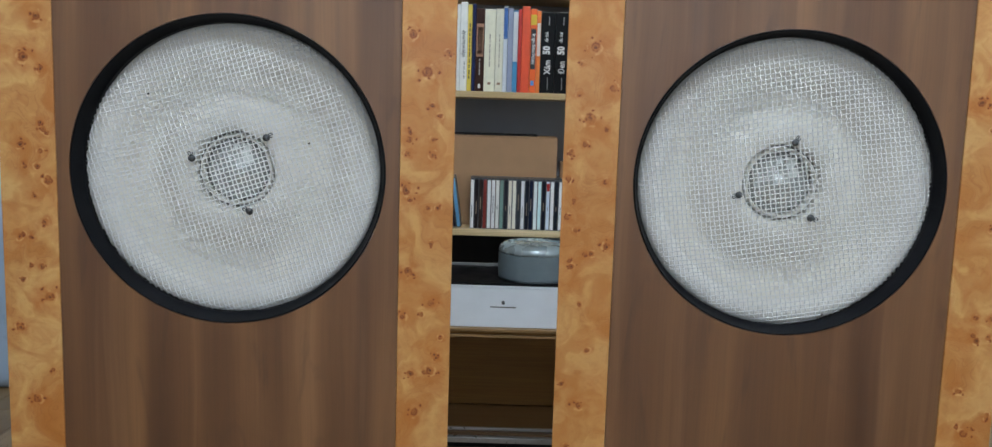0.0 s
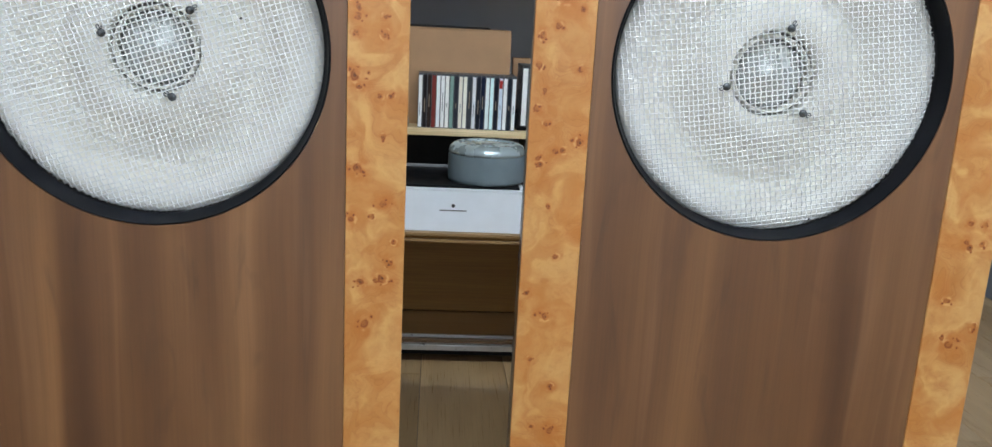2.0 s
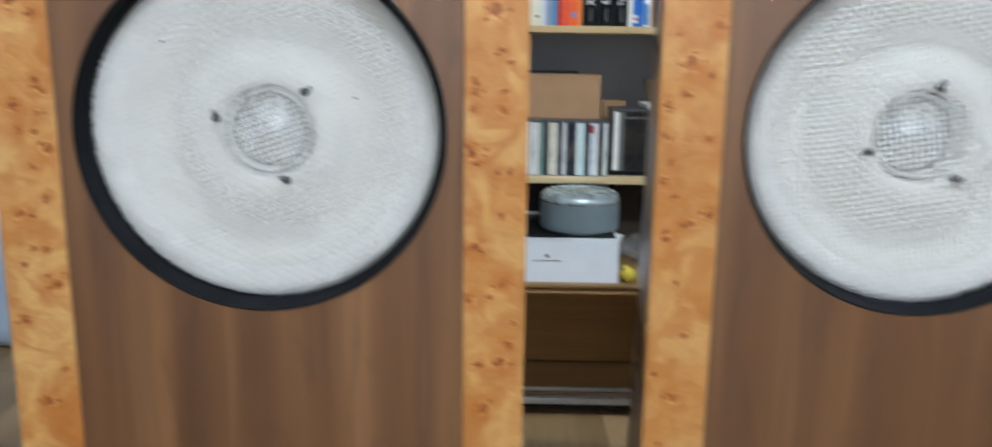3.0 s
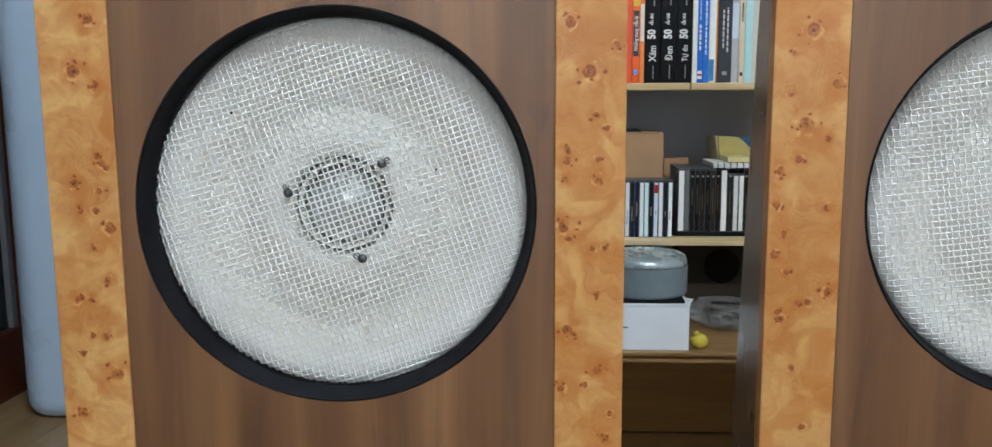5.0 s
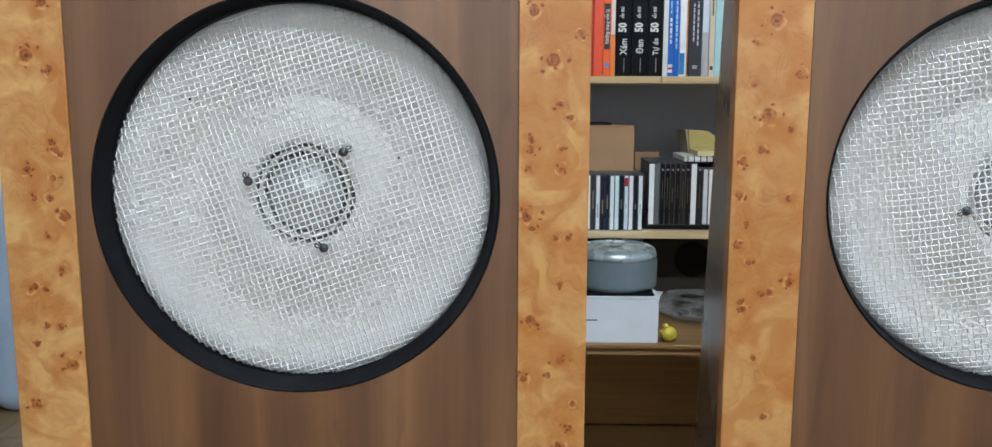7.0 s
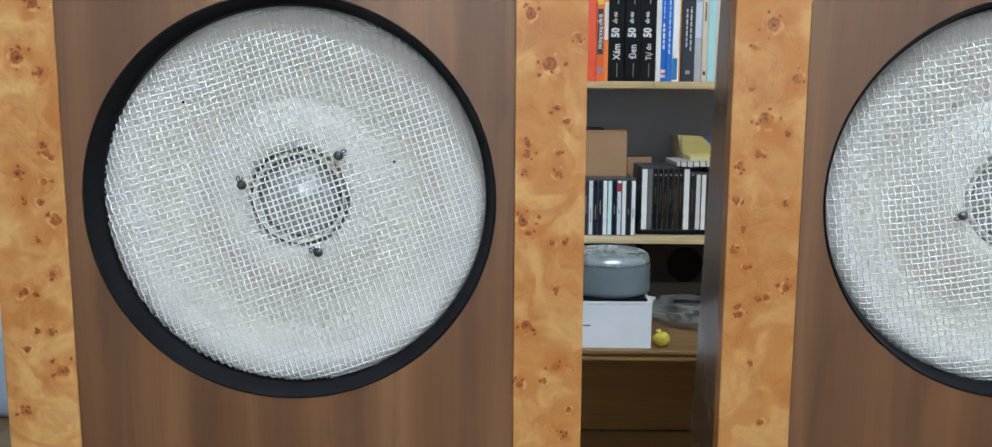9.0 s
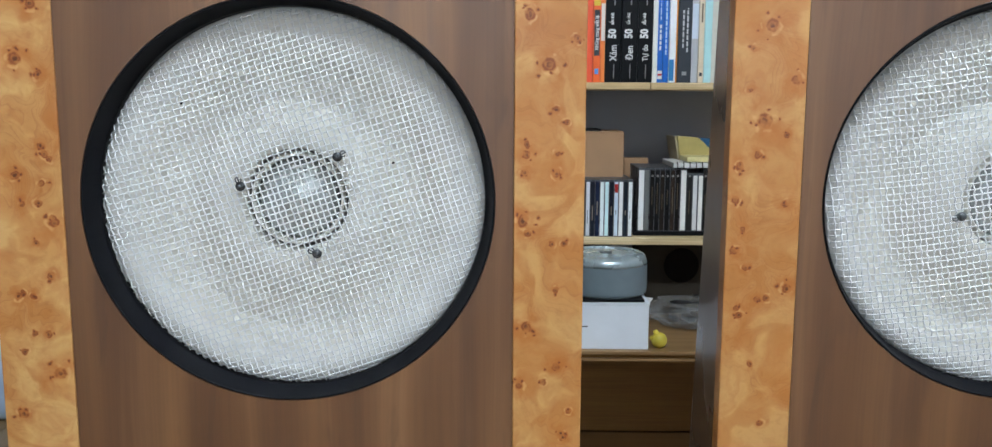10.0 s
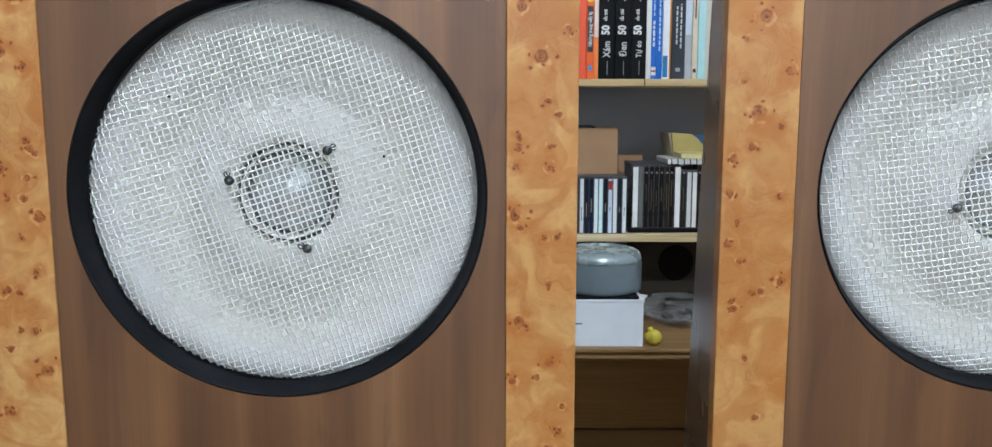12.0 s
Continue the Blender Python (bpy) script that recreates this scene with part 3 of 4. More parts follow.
part("housing", bm, WHITE_GLOSS, ap, smooth=True)
part("vent", box(-0.1, 0.1, -0.1375, -0.134, 1.3, 1.6, 0.001), GREY_JAMB, ap)


# ---- the bookcase ----
B0, B1 = -0.62, 0.66
bc = thing("bookcase", pose(0, 0, 0), "bookcase with pine shelves over a low brown cabinet", "bookcase")
z_book, z_cd, z_low = 0.866, 0.522, 0.315
SHELF_Y, CAB_Y, BACK_Y = 1.215, 1.020, 1.46
part("side_panel", box(B0 - 0.02, B0, SHELF_Y, BACK_Y, 0.0, 1.7, 0.001), PINE, bc)
part("side_panel", box(B1, B1 + 0.02, SHELF_Y, BACK_Y, 0.0, 1.7, 0.001), PINE, bc)
part("back_panel", box(B0, B1, BACK_Y, BACK_Y + 0.008, 0.0, 1.7), WALL_GREY, bc, "blue-grey back panel")
for x0, x1 in ((B0, 0.1880), (0.1897, B1)):
    part("shelf", box(x0, x1, SHELF_Y, BACK_Y, z_book - 0.016, z_book, 0.0025), PINE, bc, "pale pine shelf board")
part("shelf", box(B0, B1, SHELF_Y, BACK_Y, z_cd - 0.017, z_cd, 0.002), PINE, bc, "pale pine shelf board")
# unseen upper shelf, set low so it darkens the panel above the books
part("shelf", box(B0, B1, SHELF_Y, BACK_Y, 1.104, 1.120, 0.002), PINE, bc, "pale pine shelf board")
part("cabinet_top", box(B0 - 0.02, B1 + 0.02, CAB_Y, BACK_Y - 0.002, z_low - 0.008, z_low, 0.002), PINE_DARK, bc, "varnished cabinet top")
part("top_track", box(B0, B1, CAB_Y + 0.009, CAB_Y + 0.035, z_low - 0.0155, z_low - 0.0085), CABINET, bc)
part("top_track", box(B0, B1, CAB_Y, CAB_Y + 0.035, z_low - 0.0215, z_low - 0.0158, 0.001), PINE_DARK, bc)
part("cabinet_back", box(B0, B1, 1.24, 1.252, 0.0585, z_low - 0.010), CABINET, bc, "brown inner panel")
part("cabinet_floor", box(B0, B1, CAB_Y + 0.0145, 1.24, 0.042, 0.058), CABINET_FLOOR_SHADED, bc, "brown cabinet floor with shade put into its colour")
part("bottom_track", box(B0, B1, CAB_Y, CAB_Y + 0.014, 0.037, 0.051, 0.002), ALU, bc, "aluminium sliding-door track")
part("bottom_track", box(B0, B1, CAB_Y + 0.026, CAB_Y + 0.034, 0.0585, 0.065, 0.001), ALU, bc, "aluminium sliding-door track")
part("plinth", box(B0, B1, 1.09, 1.11, 0.0, 0.0415), BLACK_MATT, bc, "black recessed plinth")
part("cabinet_side", box(B0 - 0.02, B0 - 0.0005, CAB_Y, SHELF_Y - 0.002, 0.0, z_low - 0.0095, 0.001), CABINET, bc)
part("cabinet_side", box(B1 + 0.0005, B1 + 0.02, CAB_Y, SHELF_Y - 0.002, 0.0, z_low - 0.0095, 0.001), CABINET, bc)


def book(x, w, h, d, y, z, cover, lean=0.0, label="", category="book", group="books on the pine shelf"):
    """An upright book: cover boards, spine and pages."""
    bk = thing("book", pose(x, y, z, 0, lean, 0), label, category, group)
    bm = box(0.0003, w - 0.0003, 0, d, 0, h, 0.0012)
    part("cover", bm, cover, bk)
    part("pages", box(0.0015, w - 0.0015, 0.004, d - 0.003, h - 0.002, h + 0.0006), PAGES, bk)
    return bk


def band(bk, x0, x1, z0, z1, mat, name="spine_panel"):
    part(name, box(x0, x1, -0.0004, 0.0006, z0, z1), mat, bk)




def spine_text(bk, words, x, z, size, mat, squeeze=1.0, bold=0.02):
    m = Matrix(((0, -1, 0, x), (0, 0, -1, -0.0006), (1, 0, 0, z), (0, 0, 0, 1)))
    writing("spine_title", words, size, mat, bk, m, squeeze=squeeze, bold=bold)


def spine_bar(bk, x, z, length, thick, mat):
    part("spine_mark", box(x - thick / 2, x + thick / 2, -0.0005, 0.0005, z - length / 2, z + length / 2), mat, bk)


def word_bars(bk, x, z0, z1, thick, mat, seed):
    """Print too small to read: a row of bars of word length, up the spine."""
    pick = random.Random(seed)
    z = z0
    while z < z1:
        long = min(pick.uniform(0.006, 0.016), z1 - z)
        if long > 0.002:
            spine_bar(bk, x, z + long / 2, long, thick, mat)
        z += long + 0.0028


YB = 1.224
rnd = random.Random(5)
# width, height, colour, label
ROW = [
    (0.018, 0.200, (120, 40, 36), "dark red paperback book on the pine shelf"),
    (0.016, 0.206, (226, 228, 226), "white paperback book on the pine shelf"),
    (0.017, 0.212, (232, 234, 230), "white paperback with a black title on its spine"),
    (0.011, 0.206, (226, 200, 92), "thin yellow paperback on the pine shelf"),
    (0.009, 0.208, (34, 44, 84), "thin dark blue paperback on the pine shelf"),
    (0.021, 0.198, (62, 38, 32), "dark brown book with a pale spine panel"),
    (0.027, 0.196, (226, 224, 204), "thick cream paperback on the pine shelf"),
    (0.019, 0.198, (216, 214, 196), "cream paperback with small spine print"),
    (0.010, 0.205, (206, 212, 220), "thin pale book with a blue top"),
    (0.013, 0.200, (150, 160, 176), "grey-blue paperback on the pine shelf"),
    (0.012, 0.196, (70, 150, 184), "turquoise and white paperback"),
    (0.009, 0.198, (186, 48, 40), "thin dark red paperback"),
    (0.020, 0.206, (226, 92, 56), "orange-red paperback on the pine shelf"),
    (0.016, 0.200, (236, 108, 44), "orange paperback with a black title plate"),
    (0.010, 0.196, (232, 138, 66), "thin orange book with a white patch"),
    (0.0345, 0.193, (15, 17, 20), "thick black paperback with white spine title"),
    (0.0345, 0.193, (14, 16, 19), "thick black paperback with white spine title"),
    (0.0325, 0.193, (15, 17, 20), "thick black paperback with white spine title"),
    (0.011, 0.200, (222, 222, 216), "thin white paperback on the pine shelf"),
    (0.012, 0.204, (20, 106, 186), "blue paperback with a flag on its spine"),
    (0.012, 0.204, (16, 110, 192), "blue paperback on the pine shelf"),
    (0.015, 0.198, (228, 232, 236), "white book with a blue foot"),
    (0.004, 0.196, (220, 150, 60), "very thin orange booklet"),
    (0.029, 0.204, (62, 66, 72), "dark grey paperback with pale spine print"),
    (0.015, 0.206, (176, 178, 182), "pale grey paperback on the pine shelf"),
    (0.012, 0.200, (214, 200, 176), "beige paperback on the pine shelf"),
    (0.016, 0.206, (172, 214, 216), "pale turquoise paperback on the pine shelf"),
    (0.018, 0.200, (198, 196, 186), "pale paperback on the pine shelf"),
    (0.020, 0.204, (110, 60, 50), "brown paperback on the pine shelf"),
]
ROW = [(w * 1.022, h * 1.02, c, lab) for w, h, c, lab in ROW]


def clean(c):
    """Fresh white and pale print."""
    return tuple(min(250, round(k * 1.07)) if k > 170 else k for k in c)


x = 0.0880 - sum(r[0] for r in ROW[:15])
for i, (w, h, c, lab) in enumerate(ROW):
    bk = book(x, w, h, 0.14, YB + rnd.uniform(-0.002, 0.004), z_book, paint(*clean(c)), 0, lab)
    if i == 2:
        spine_text(bk, "VĂN HÓA PHÁP", w / 2, 0.115, 0.0105, INK, 0.85)
        word_bars(bk, w / 2 + 0.002, 0.03, 0.075, 0.0018, paint(120, 122, 126), 4)
    elif i == 3:
        word_bars(bk, w / 2, 0.03, 0.165, 0.003, paint(112, 92, 40), 3)
    elif i == 5:
        band(bk, 0.002, w - 0.002, 0.085, 0.165, paint(190, 140, 112))
        band(bk, 0.0045, w - 0.0045, 0.092, 0.158, INK, "title_plate")
        word_bars(bk, w / 2, 0.10, 0.15, 0.004, paint(150, 110, 90), 5)
        word_bars(bk, w / 2, 0.04, 0.08, 0.0022, paint(190, 186, 180), 6)
        band(bk, w / 2 - 0.003, w / 2 + 0.003, 0.008, 0.018, WHITE_INK)
    elif i in (6, 7):
        word_bars(bk, w / 2, 0.06, 0.14, 0.0022, paint(160, 152, 136), i)
        spine_bar(bk, w / 2, 0.02, 0.006, 0.008, paint(150, 120, 90))
    elif i == 8:
        band(bk, 0.0005, w - 0.0005, 0.13, h - 0.004, paint(60, 110, 180))
    elif i == 10:
        band(bk, 0.0005, w - 0.0005, 0.075, h - 0.004, paint(214, 220, 224))
    elif i == 13:
        band(bk, 0.0022, w - 0.0022, 0.058, 0.156, INK, "title_plate")
        spine_text(bk, "Những trang viết lạ", w / 2, 0.107, 0.0115, WHITE_INK, 0.80)
        band(bk, 0.004, w - 0.004, 0.018, 0.030, paint(96, 150, 220))
        band(bk, 0.001, w - 0.001, 0.165, 0.19, paint(232, 196, 60))
    elif i == 14:
        band(bk, 0.001, w - 0.001, 0.09, 0.17, paint(236, 224, 214))
    elif i in (15, 16, 17):
        spine_text(bk, "50", w / 2 - 0.002, 0.105, 0.0235, WHITE_INK, 0.86, 0.045)
        spine_text(bk, "sắc thái", w / 2 - 0.003, 0.137, 0.0105, WHITE_INK, 0.75)
        spine_text(bk, ("Xám", "Đen", "Tự do")[i - 15], w / 2 + 0.001, 0.064, 0.0215 if i < 17 else 0.0165, WHITE_INK, 0.85)
        spine_bar(bk, w / 2 + 0.002, 0.024, 0.03, 0.0015, paint(150, 150, 150))
        spine_bar(bk, w / 2 + 0.002, 0.176, 0.02, 0.002, paint(150, 150, 150))
    elif i == 19:
        word_bars(bk, w / 2, 0.07, 0.125, 0.0044, WHITE_INK, 7)
        word_bars(bk, w / 2, 0.135, 0.185, 0.0022, paint(190, 214, 240), 8)
        band(bk, 0.001, w - 0.001, 0.008, 0.026, WHITE_INK, "flag")
        part("flag_cross", box(0.0015, w - 0.0015, -0.0012, -0.0006, 0.015, 0.019), paint(200, 40, 50), bk)
    elif i == 20:
        word_bars(bk, w / 2, 0.06, 0.185, 0.0034, paint(200, 220, 240), 9)
    elif i == 21:
        band(bk, 0.001, w - 0.004, 0.004, 0.05, paint(40, 130, 190))
    elif i == 23:
        for dx in (-0.004, 0.005):
            word_bars(bk, w / 2 + dx, 0.075 if dx < 0 else 0.066, 0.16, 0.0034, paint(206, 206, 206), 11 + int(dx * 1000))
        spine_bar(bk, w / 2, 0.02, 0.008, 0.010, paint(170, 170, 170))
    elif i == 24:
        band(bk, 0.001, w - 0.001, 0.095, 0.17, paint(216, 226, 240))
    elif i == 25:
        spine_bar(bk, w / 2, 0.15, 0.04, 0.003, paint(110, 96, 80))
        spine_bar(bk, w / 2, 0.018, 0.008, 0.006, INK)
    x += w


# ---- compact discs ----
CLEAR_TOP = paint(84, 86, 90, 0.3)


def disc_case(x, y, z, w, h, spine, lean=0.0, label="", group="disc cases in a row"):
    cd = thing("disc_case", pose(x, y, z, 0, lean, 0), label, "disc case", group)
    part("case", box(0.0003, w - 0.0003, 0, 0.140, 0, h, 0.0008), CLEAR_TOP, cd)
    part("inlay", box(0.0012, w - 0.0012, -0.0006, 0.0006, 0.002, h - 0.005), spine, cd)
    return cd


SPINES = [(232, 234, 232), (36, 32, 34), (54, 42, 38), (132, 50, 42), (228, 232, 232), (236, 238, 238), (230, 230, 226), (128, 160, 150), (48, 50, 58), (226, 220, 204), (232, 228, 214), (62, 66, 72), (214, 216, 220), (34, 38, 48), (28, 36, 60), (222, 240, 250), (206, 232, 246), (28, 30, 42), (206, 218, 230), (232, 240, 244), (34, 40, 50), (228, 236, 240)]
x = -0.076
for i, c in enumerate(SPINES):
    cd = disc_case(x, 1.226 + rnd.uniform(-0.0015, 0.0015), z_cd, 0.0106, 0.129, paint(*clean(c)), 0, "clear disc case with a printed paper spine")
    if i == 18:
        part("red_label", box(0.0014, 0.009, -0.0012, -0.0006, 0.10, 0.119), paint(180, 44, 40), cd)
    if c[0] > 180 and i % 3 != 1:
        part("spine_print", box(0.0042, 0.0058, -0.0012, -0.0006, 0.03 + 0.01 * (i % 4), 0.06 + 0.012 * (i % 3)), paint(120, 120, 122), cd)
    elif c[0] < 80:
        part("spine_print", box(0.0040, 0.0062, -0.0012, -0.0006, 0.025 + 0.012 * (i % 3), 0.06 + 0.01 * (i % 4)), paint(150, 136, 120), cd)
    x += 0.0106
for k, c in enumerate(((40, 44, 70), (34, 34, 44), (96, 156, 200))):
    disc_case(-0.133 + k * 0.0125, 1.23, z_cd + 0.0016, 0.0106, 0.129, paint(*c), -8, "dark blue disc case leaning on the shelf", "leaning disc cases")

tray = thing("disc_tray", pose(0.163, 1.243, z_cd), "low black tray holding disc cases", "tray")
part("tray_base", box(0, 0.30, 0, 0.17, 0, 0.010, 0.002), BLACK, tray)
part("tray_side", box(0, 0.006, 0, 0.17, 0.0102, 0.04, 0.001), BLACK, tray)
DARKS = [(232, 232, 230), (110, 112, 110), (24, 22, 22), (18, 18, 20), (36, 30, 26), (22, 22, 24), (46, 36, 30), (28, 24, 24), (232, 230, 226), (44, 42, 42), (216, 216, 214), (230, 228, 222), (30, 28, 26), (54, 52, 50), (26, 26, 28), (210, 210, 208), (36, 34, 32), (28, 28, 30)]
x = 0.172
for i, c in enumerate(DARKS):
    w = 0.0142 if i in (0, 8, 9) else 0.0115
    cd = disc_case(x, 1.246 + rnd.uniform(-0.002, 0.002), z_cd + 0.0102, w, 0.144 if i not in (9, 10, 11) else 0.132, paint(*clean(c)), 0, "disc case with a %s spine, in the black tray" % ("pale" if c[0] > 120 else "dark"), "disc cases in the tray")
    if c[0] < 70:
        part("spine_badge", lathe([(0.0, -0.0013), (0.0026, -0.0013), (0.0026, 0.0)], 14), paint(150, 148, 144), cd).location = (w / 2, 0, 0.126)
        part("spine_print", box(w / 2 - 0.0007, w / 2 + 0.0007, -0.0012, -0.0006, 0.04 + 0.01 * (i % 3), 0.085 + 0.008 * (i % 4)), paint(104, 92, 74), cd)
    x += w

nb = thing("spiral_notebook", pose(0.249, 1.235, z_cd + 0.1555), "white spiral-bound notebook lying on the disc cases", "notebook")
part("pages", box(0, 0.16, 0.004, 0.15, 0, 0.011, 0.0015), WHITE_INK, nb)
for i in range(11):
    a = [(0.008 + i * 0.014, 0.004 + 0.0055 * math.cos(q * 0.7), 0.0055 + 0.0065 * math.sin(q * 0.7)) for q in range(9)]
    part("spiral_ring", tube_into(bmesh.new(), a, 0.0011, 5), BLACK, nb)
pad = thing("yellow_notepad", pose(0.279, 1.242, z_cd + 0.1680), "yellow sticky notepad on the spiral notebook", "notepad")
part("sheets", box(0, 0.085, 0, 0.085, 0, 0.011, 0.001), paint(226, 214, 154), pad)
bl = thing("booklet", pose(0.281, 1.33, z_cd + 0.1668, 0, 0, 4), "yellow and blue booklet with a curled cover", "booklet")


def slab(outline, y0, y1):
    """An upright outline (x, z) given thickness."""
    bm = bmesh.new()
    a = [bm.verts.new((x, y0, z)) for x, z in outline]
    b = [bm.verts.new((x, y1, z)) for x, z in outline]
    bm.faces.new(a)
    bm.faces.new(b[::-1])
    for i in range(len(a)):
        bm.faces.new((a[i], b[i], b[(i + 1) % len(a)], a[(i + 1) % len(a)]))
    return bm


part("cover", slab([(0.0, 0.0), (-0.003, 0.018), (-0.007, 0.056), (0.040, 0.053), (0.054, 0.043), (0.066, 0.030), (0.080, 0.020), (0.11, 0.010), (0.11, 0.0)], 0.0, 0.008), paint(190, 172, 106), bl)
part("pages", slab([(-0.002, 0.0), (-0.012, 0.054), (-0.006, 0.055), (0.002, 0.0)], 0.0085, 0.09), paint(196, 184, 150), bl)
part("back_cover", slab([(0.03, 0.0), (0.03, 0.052), (0.12, 0.050), (0.12, 0.0)], 0.0085, 0.014), paint(34, 84, 124), bl, "dark blue cover")

# brown cardboard box behind the disc cases
cb = thing("cardboard_box", pose(-0.187, 1.30, z_cd), "plain brown cardboard box behind the disc cases", "box")
part("carton", box(0, 0.332, 0, 0.13, 0, 0.2305, 0.002), CARD, cb)
part("lid_flap", box(0.001, 0.331, 0.0, 0.13, 0.2307, 0.2337, 0.001), CARD, cb)
# dark slip takes the place of shade over the carton
part("lid_shadow_slip", box(0.02, 0.28, 0.01, 0.12, 0.234, 0.2375), BLACK_MATT, cb, "thin black slip standing in for shade on the lid")
sb = thing("cardboard_box", pose(0.163, 1.425, z_cd), "small brown cardboard box at the back of the shelf", "box")
part("carton", box(0, 0.06, 0, 0.03, 0, 0.165, 0.002), CARD, sb)

# ---- on the cabinet top ----
wb = thing("white_box", pose(-0.141, 1.035, z_low), "flat white cardboard box with a small grey mark", "box")
part("carton", box(0, 0.310, 0, 0.25, 0, 0.0930, 0.0018), WHITE_CARD, wb)
part("lid", box(-0.001, 0.3115, -0.001, 0.251, 0.0935, 0.0985, 0.001), WHITE_CARD, wb)
part("printed_line", box(0.124, 0.184, -0.0006, 0.0004, 0.0475, 0.0497), INK, wb, "thin grey printed line")
bm = lathe([(0.0, -0.0007), (0.0042, -0.0007), (0.0042, 0.0004)], 20)
bmesh.ops.translate(bm, vec=(0.154, 0, 0.0595), verts=bm.verts)
part("printed_mark", bm, INK, wb, "small round printed mark")
sl = thing("black_slab", pose(-0.145, 1.040, z_low + 0.0987), "flat black glossy device lying on the white box", "device")
part("body", box(0, 0.305, 0, 0.235, 0, 0.0055, 0.0015), BLACK, sl)
part("trim", box(0.0, 0.30, 0.2355, 0.239, 0.0, 0.012, 0.001), ALU, sl, "thin metal trim")
pp = thing("paper_slip", pose(0.147, 1.07, z_low + 0.0987, 0, 4, -20), "white paper slip sticking out from the box", "paper")
part("sheet", box(0.012, 0.029, -0.005, 0.035, -0.003, -0.0005), WHITE_INK, pp)

dr = thing("round_canister", pose(0.088, 1.126, z_low + 0.1044), "silver-grey round metal canister with a domed rim and knob", "canister")
part("body", lathe([(0.0, 0.0), (0.084, 0.0), (0.0875, 0.003), (0.0885, 0.010), (0.0885, 0.0637)], 72, "z"), SILVER, dr, smooth=True)
part("rim", lathe([(0.0886, 0.0640), (0.0886, 0.069), (0.0868, 0.0755), (0.0825, 0.0815), (0.0760, 0.0855), (0.0690, 0.0868), (0.0660, 0.0862), (0.0650, 0.084), (0.0650, 0.0640)], 72, "z", True), SILVER_LIGHT, dr, "polished metal rim", smooth=True)
part("lid", lathe([(0.0, 0.0838), (0.0647, 0.0832), (0.0647, 0.078), (0.0, 0.078)], 64, "z"), SILVER_LIGHT, dr)
part("knob", lathe([(0.0, 0.0872), (0.009, 0.0870), (0.012, 0.0862), (0.013, 0.0840), (0.0, 0.0840)], 32, "z"), ALU, dr, "small bright knob", smooth=True)

ba = thing("yellow_ball", pose(0.194, 1.050, z_low), "small yellow plastic ball with a nub", "ball")
bm = bmesh.new()
bmesh.ops.create_uvsphere(bm, u_segments=28, v_segments=18, radius=0.0165, matrix=Matrix.Translation((0, 0, 0.0163)))
part("ball", bm, YELLOW, ba, smooth=True)
bm = lathe([(0.0, 0.0), (0.005, 0.0), (0.0055, 0.002), (0.005, 0.007), (0.0, 0.008)], 16, "z")
bmesh.ops.transform(bm, matrix=pose(-0.006, 0, 0.0305, 0, -22, 0), verts=bm.verts)
part("nub", bm, YELLOW, ba, smooth=True)
bm = lathe([(0.0, 0.0), (0.004, 0.0), (0.0045, 0.003), (0.0, 0.006)], 14, "z")
bmesh.ops.transform(bm, matrix=pose(-0.015, -0.002, 0.021, 0, -70, 0), verts=bm.verts)
part("nub", bm, YELLOW, ba, smooth=True)

# crumpled clear bag
bg = thing("plastic_bag", pose(0.305, 1.275, z_low), "crumpled clear plastic bag on the cabinet top", "bag")
bm = bmesh.new()
bmesh.ops.create_icosphere(bm, subdivisions=4, radius=1.0)
for v in bm.verts:
    p = v.co.copy()
    k = 1 + 0.35 * noise.noise(p * 1.9 + Vector((3, 1, 7))) + 0.42 * abs(noise.noise(p * 3.5)) - 0.25 * abs(noise.noise(p * 8)) + 0.08 * noise.noise(p * 17)
    v.co = Vector((p.x * 0.095 * k, p.y * 0.10 * k, max(0.0, 0.022 + p.z * 0.032 * k)))
part("film", bm, BAG, bg)
bm = bmesh.new()
for i in range(3):
    box_into(bm, -0.05 + i * 0.03, -0.03 + i * 0.03, -0.03, 0.01, 0.004, 0.012 + 0.005 * i, 0.003, pose(0, 0, 0, 0, 0, 17 * i))
part("dark_contents", bm, BLACK_MATT, bg, "dark bits inside")
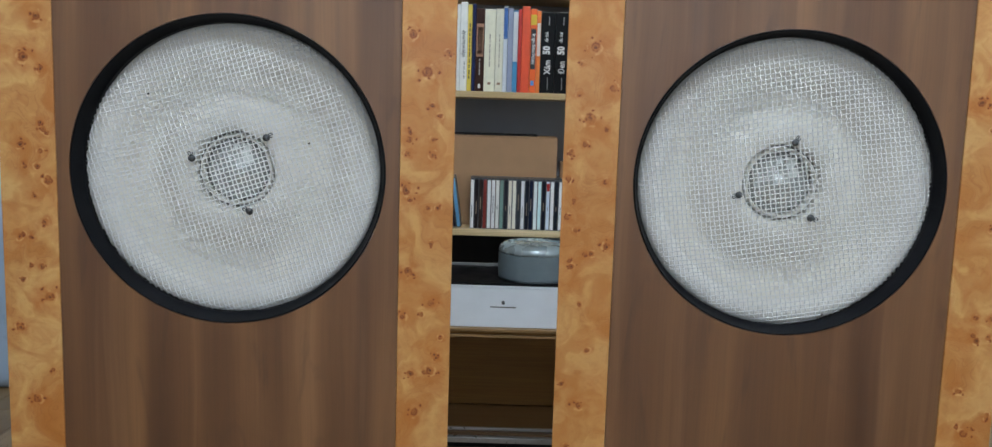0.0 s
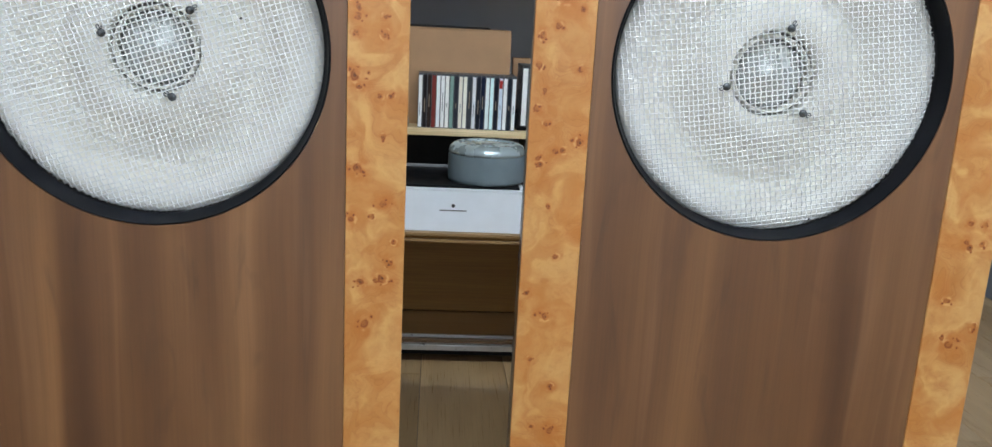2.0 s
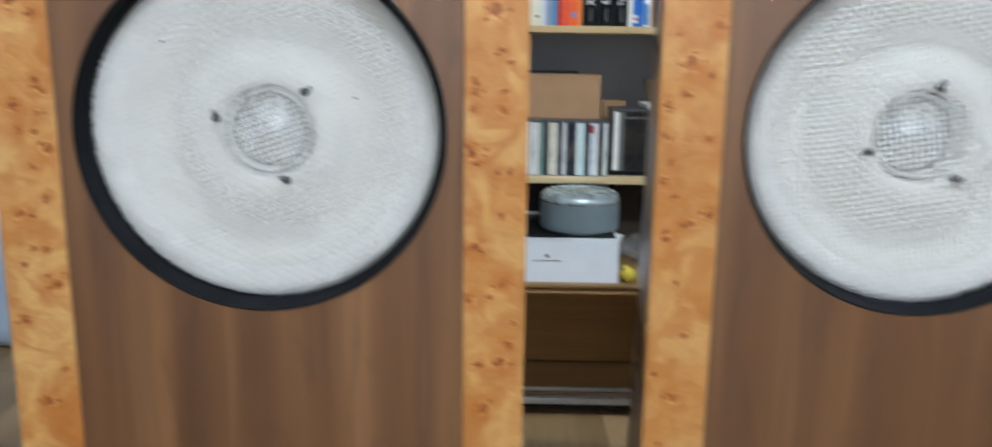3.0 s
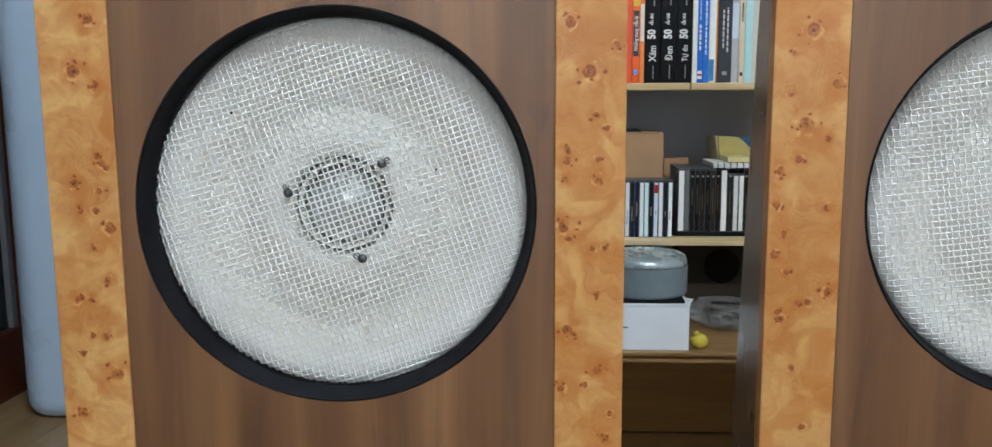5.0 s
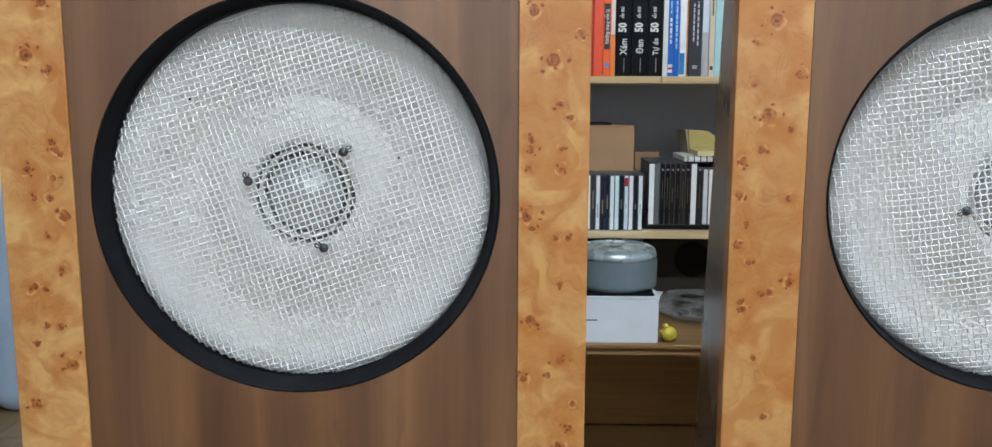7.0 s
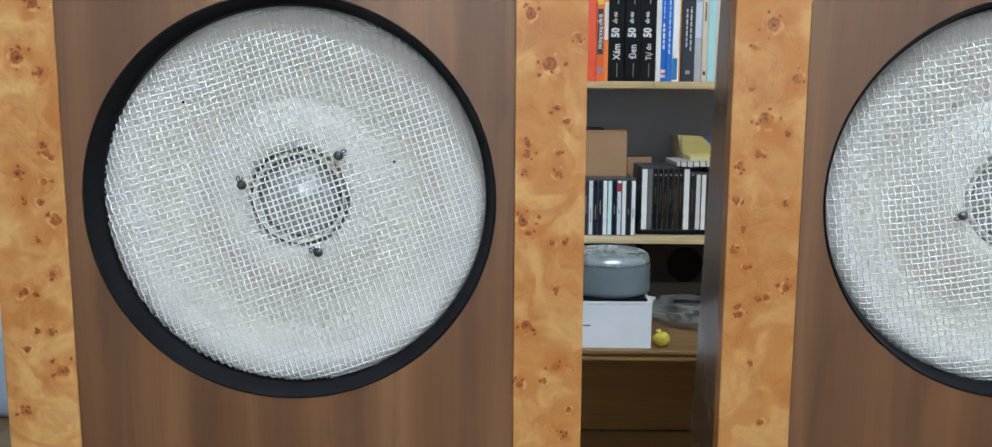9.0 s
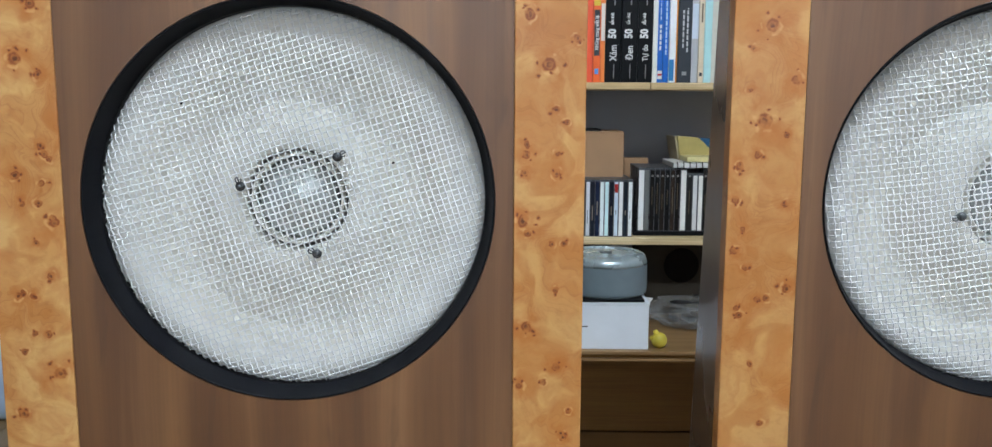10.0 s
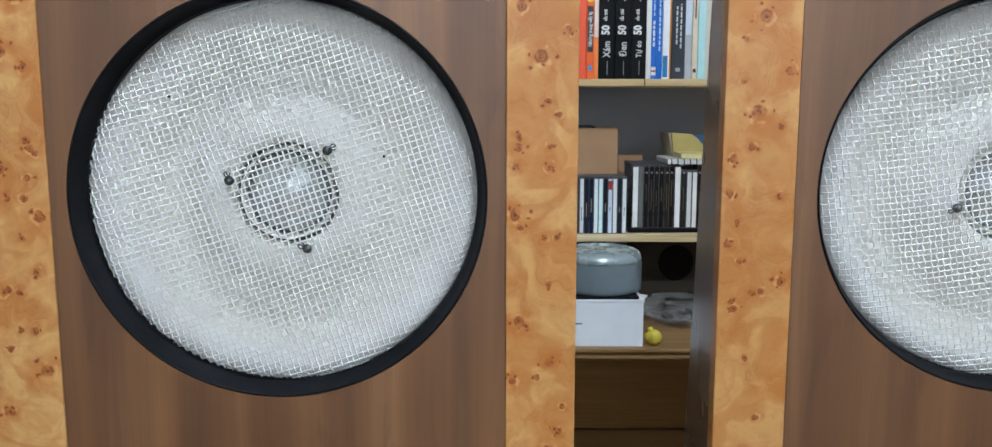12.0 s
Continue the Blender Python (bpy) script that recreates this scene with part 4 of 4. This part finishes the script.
bm = bmesh.new()
coil = [(-0.01 + 0.042 * math.cos(q * 0.42), -0.04 + 0.022 * math.sin(q * 0.42), 0.030 + 0.0011 * q) for q in range(34)]
part("cable", tube_into(bm, coil, 0.0026, 6), BLACK_MATT, bg, "coiled dark cable in the bag", smooth=True)
bt = thing("dark_box", pose(0.19, 1.34, z_low), "dark olive-brown box with a black round pad", "box")
part("casing", box(0, 0.16, 0, 0.10, 0, 0.185, 0.003), paint(56, 49, 41, 0.7), bt)
bm = lathe([(0.0, -0.003), (0.034, -0.003), (0.040, -0.003), (0.042, 0.0)], 40)
bmesh.ops.translate(bm, vec=(0.105, -0.0005, 0.12), verts=bm.verts)
part("round_pad", bm, paint(26, 20, 17, 0.9), bt, "black round pad")
# added black block that paints the deep shade behind the canister
bd = thing("dark_box", pose(-0.20, 1.36, z_low), "black box added to stand in for shade under the shelf", "box")
part("casing", box(0, 0.33, 0, 0.08, 0, 0.18, 0.003), BLACK_MATT, bd)


# ---- floor planks ----
floor = tagged(new("floor"), "brown oak-effect laminate plank floor", "floor", kind="structure")
PW, PL = 0.192, 1.28
cut = {}


def plank_mesh(w, l):
    """One plank of that size, shared by all of the same cut."""
    key = (round(w, 4), round(l, 4))
    if key not in cut:
        bm = box(0.0006, w - 0.0006, 0.0006, l - 0.0006, -0.011, 0.0, 0.0007)
        me = bpy.data.meshes.new("plank")
        bmesh.ops.recalc_face_normals(bm, faces=bm.faces)
        bm.to_mesh(me)
        bm.free()
        me.materials.append(PLANK)
        cut[key] = me
    return cut[key]


i = 0
xx = WEST - 0.135
while xx < EAST:
    x0, x1 = max(xx, WEST - 0.05), min(xx + PW, EAST + 0.12)
    yy = SOUTH - PL * ((i * 0.37) % 1.0)
    while yy < NORTH:
        y0, y1 = max(yy, SOUTH), min(yy + PL, NORTH)
        if y1 - y0 > 0.02 and x1 - x0 > 0.02:
            pl = new("plank", plank_mesh(x1 - x0, y1 - y0))
            pl.parent = floor
            pl.location = (x0, y0, 0)
        yy += PL
    xx += PW
    i += 1
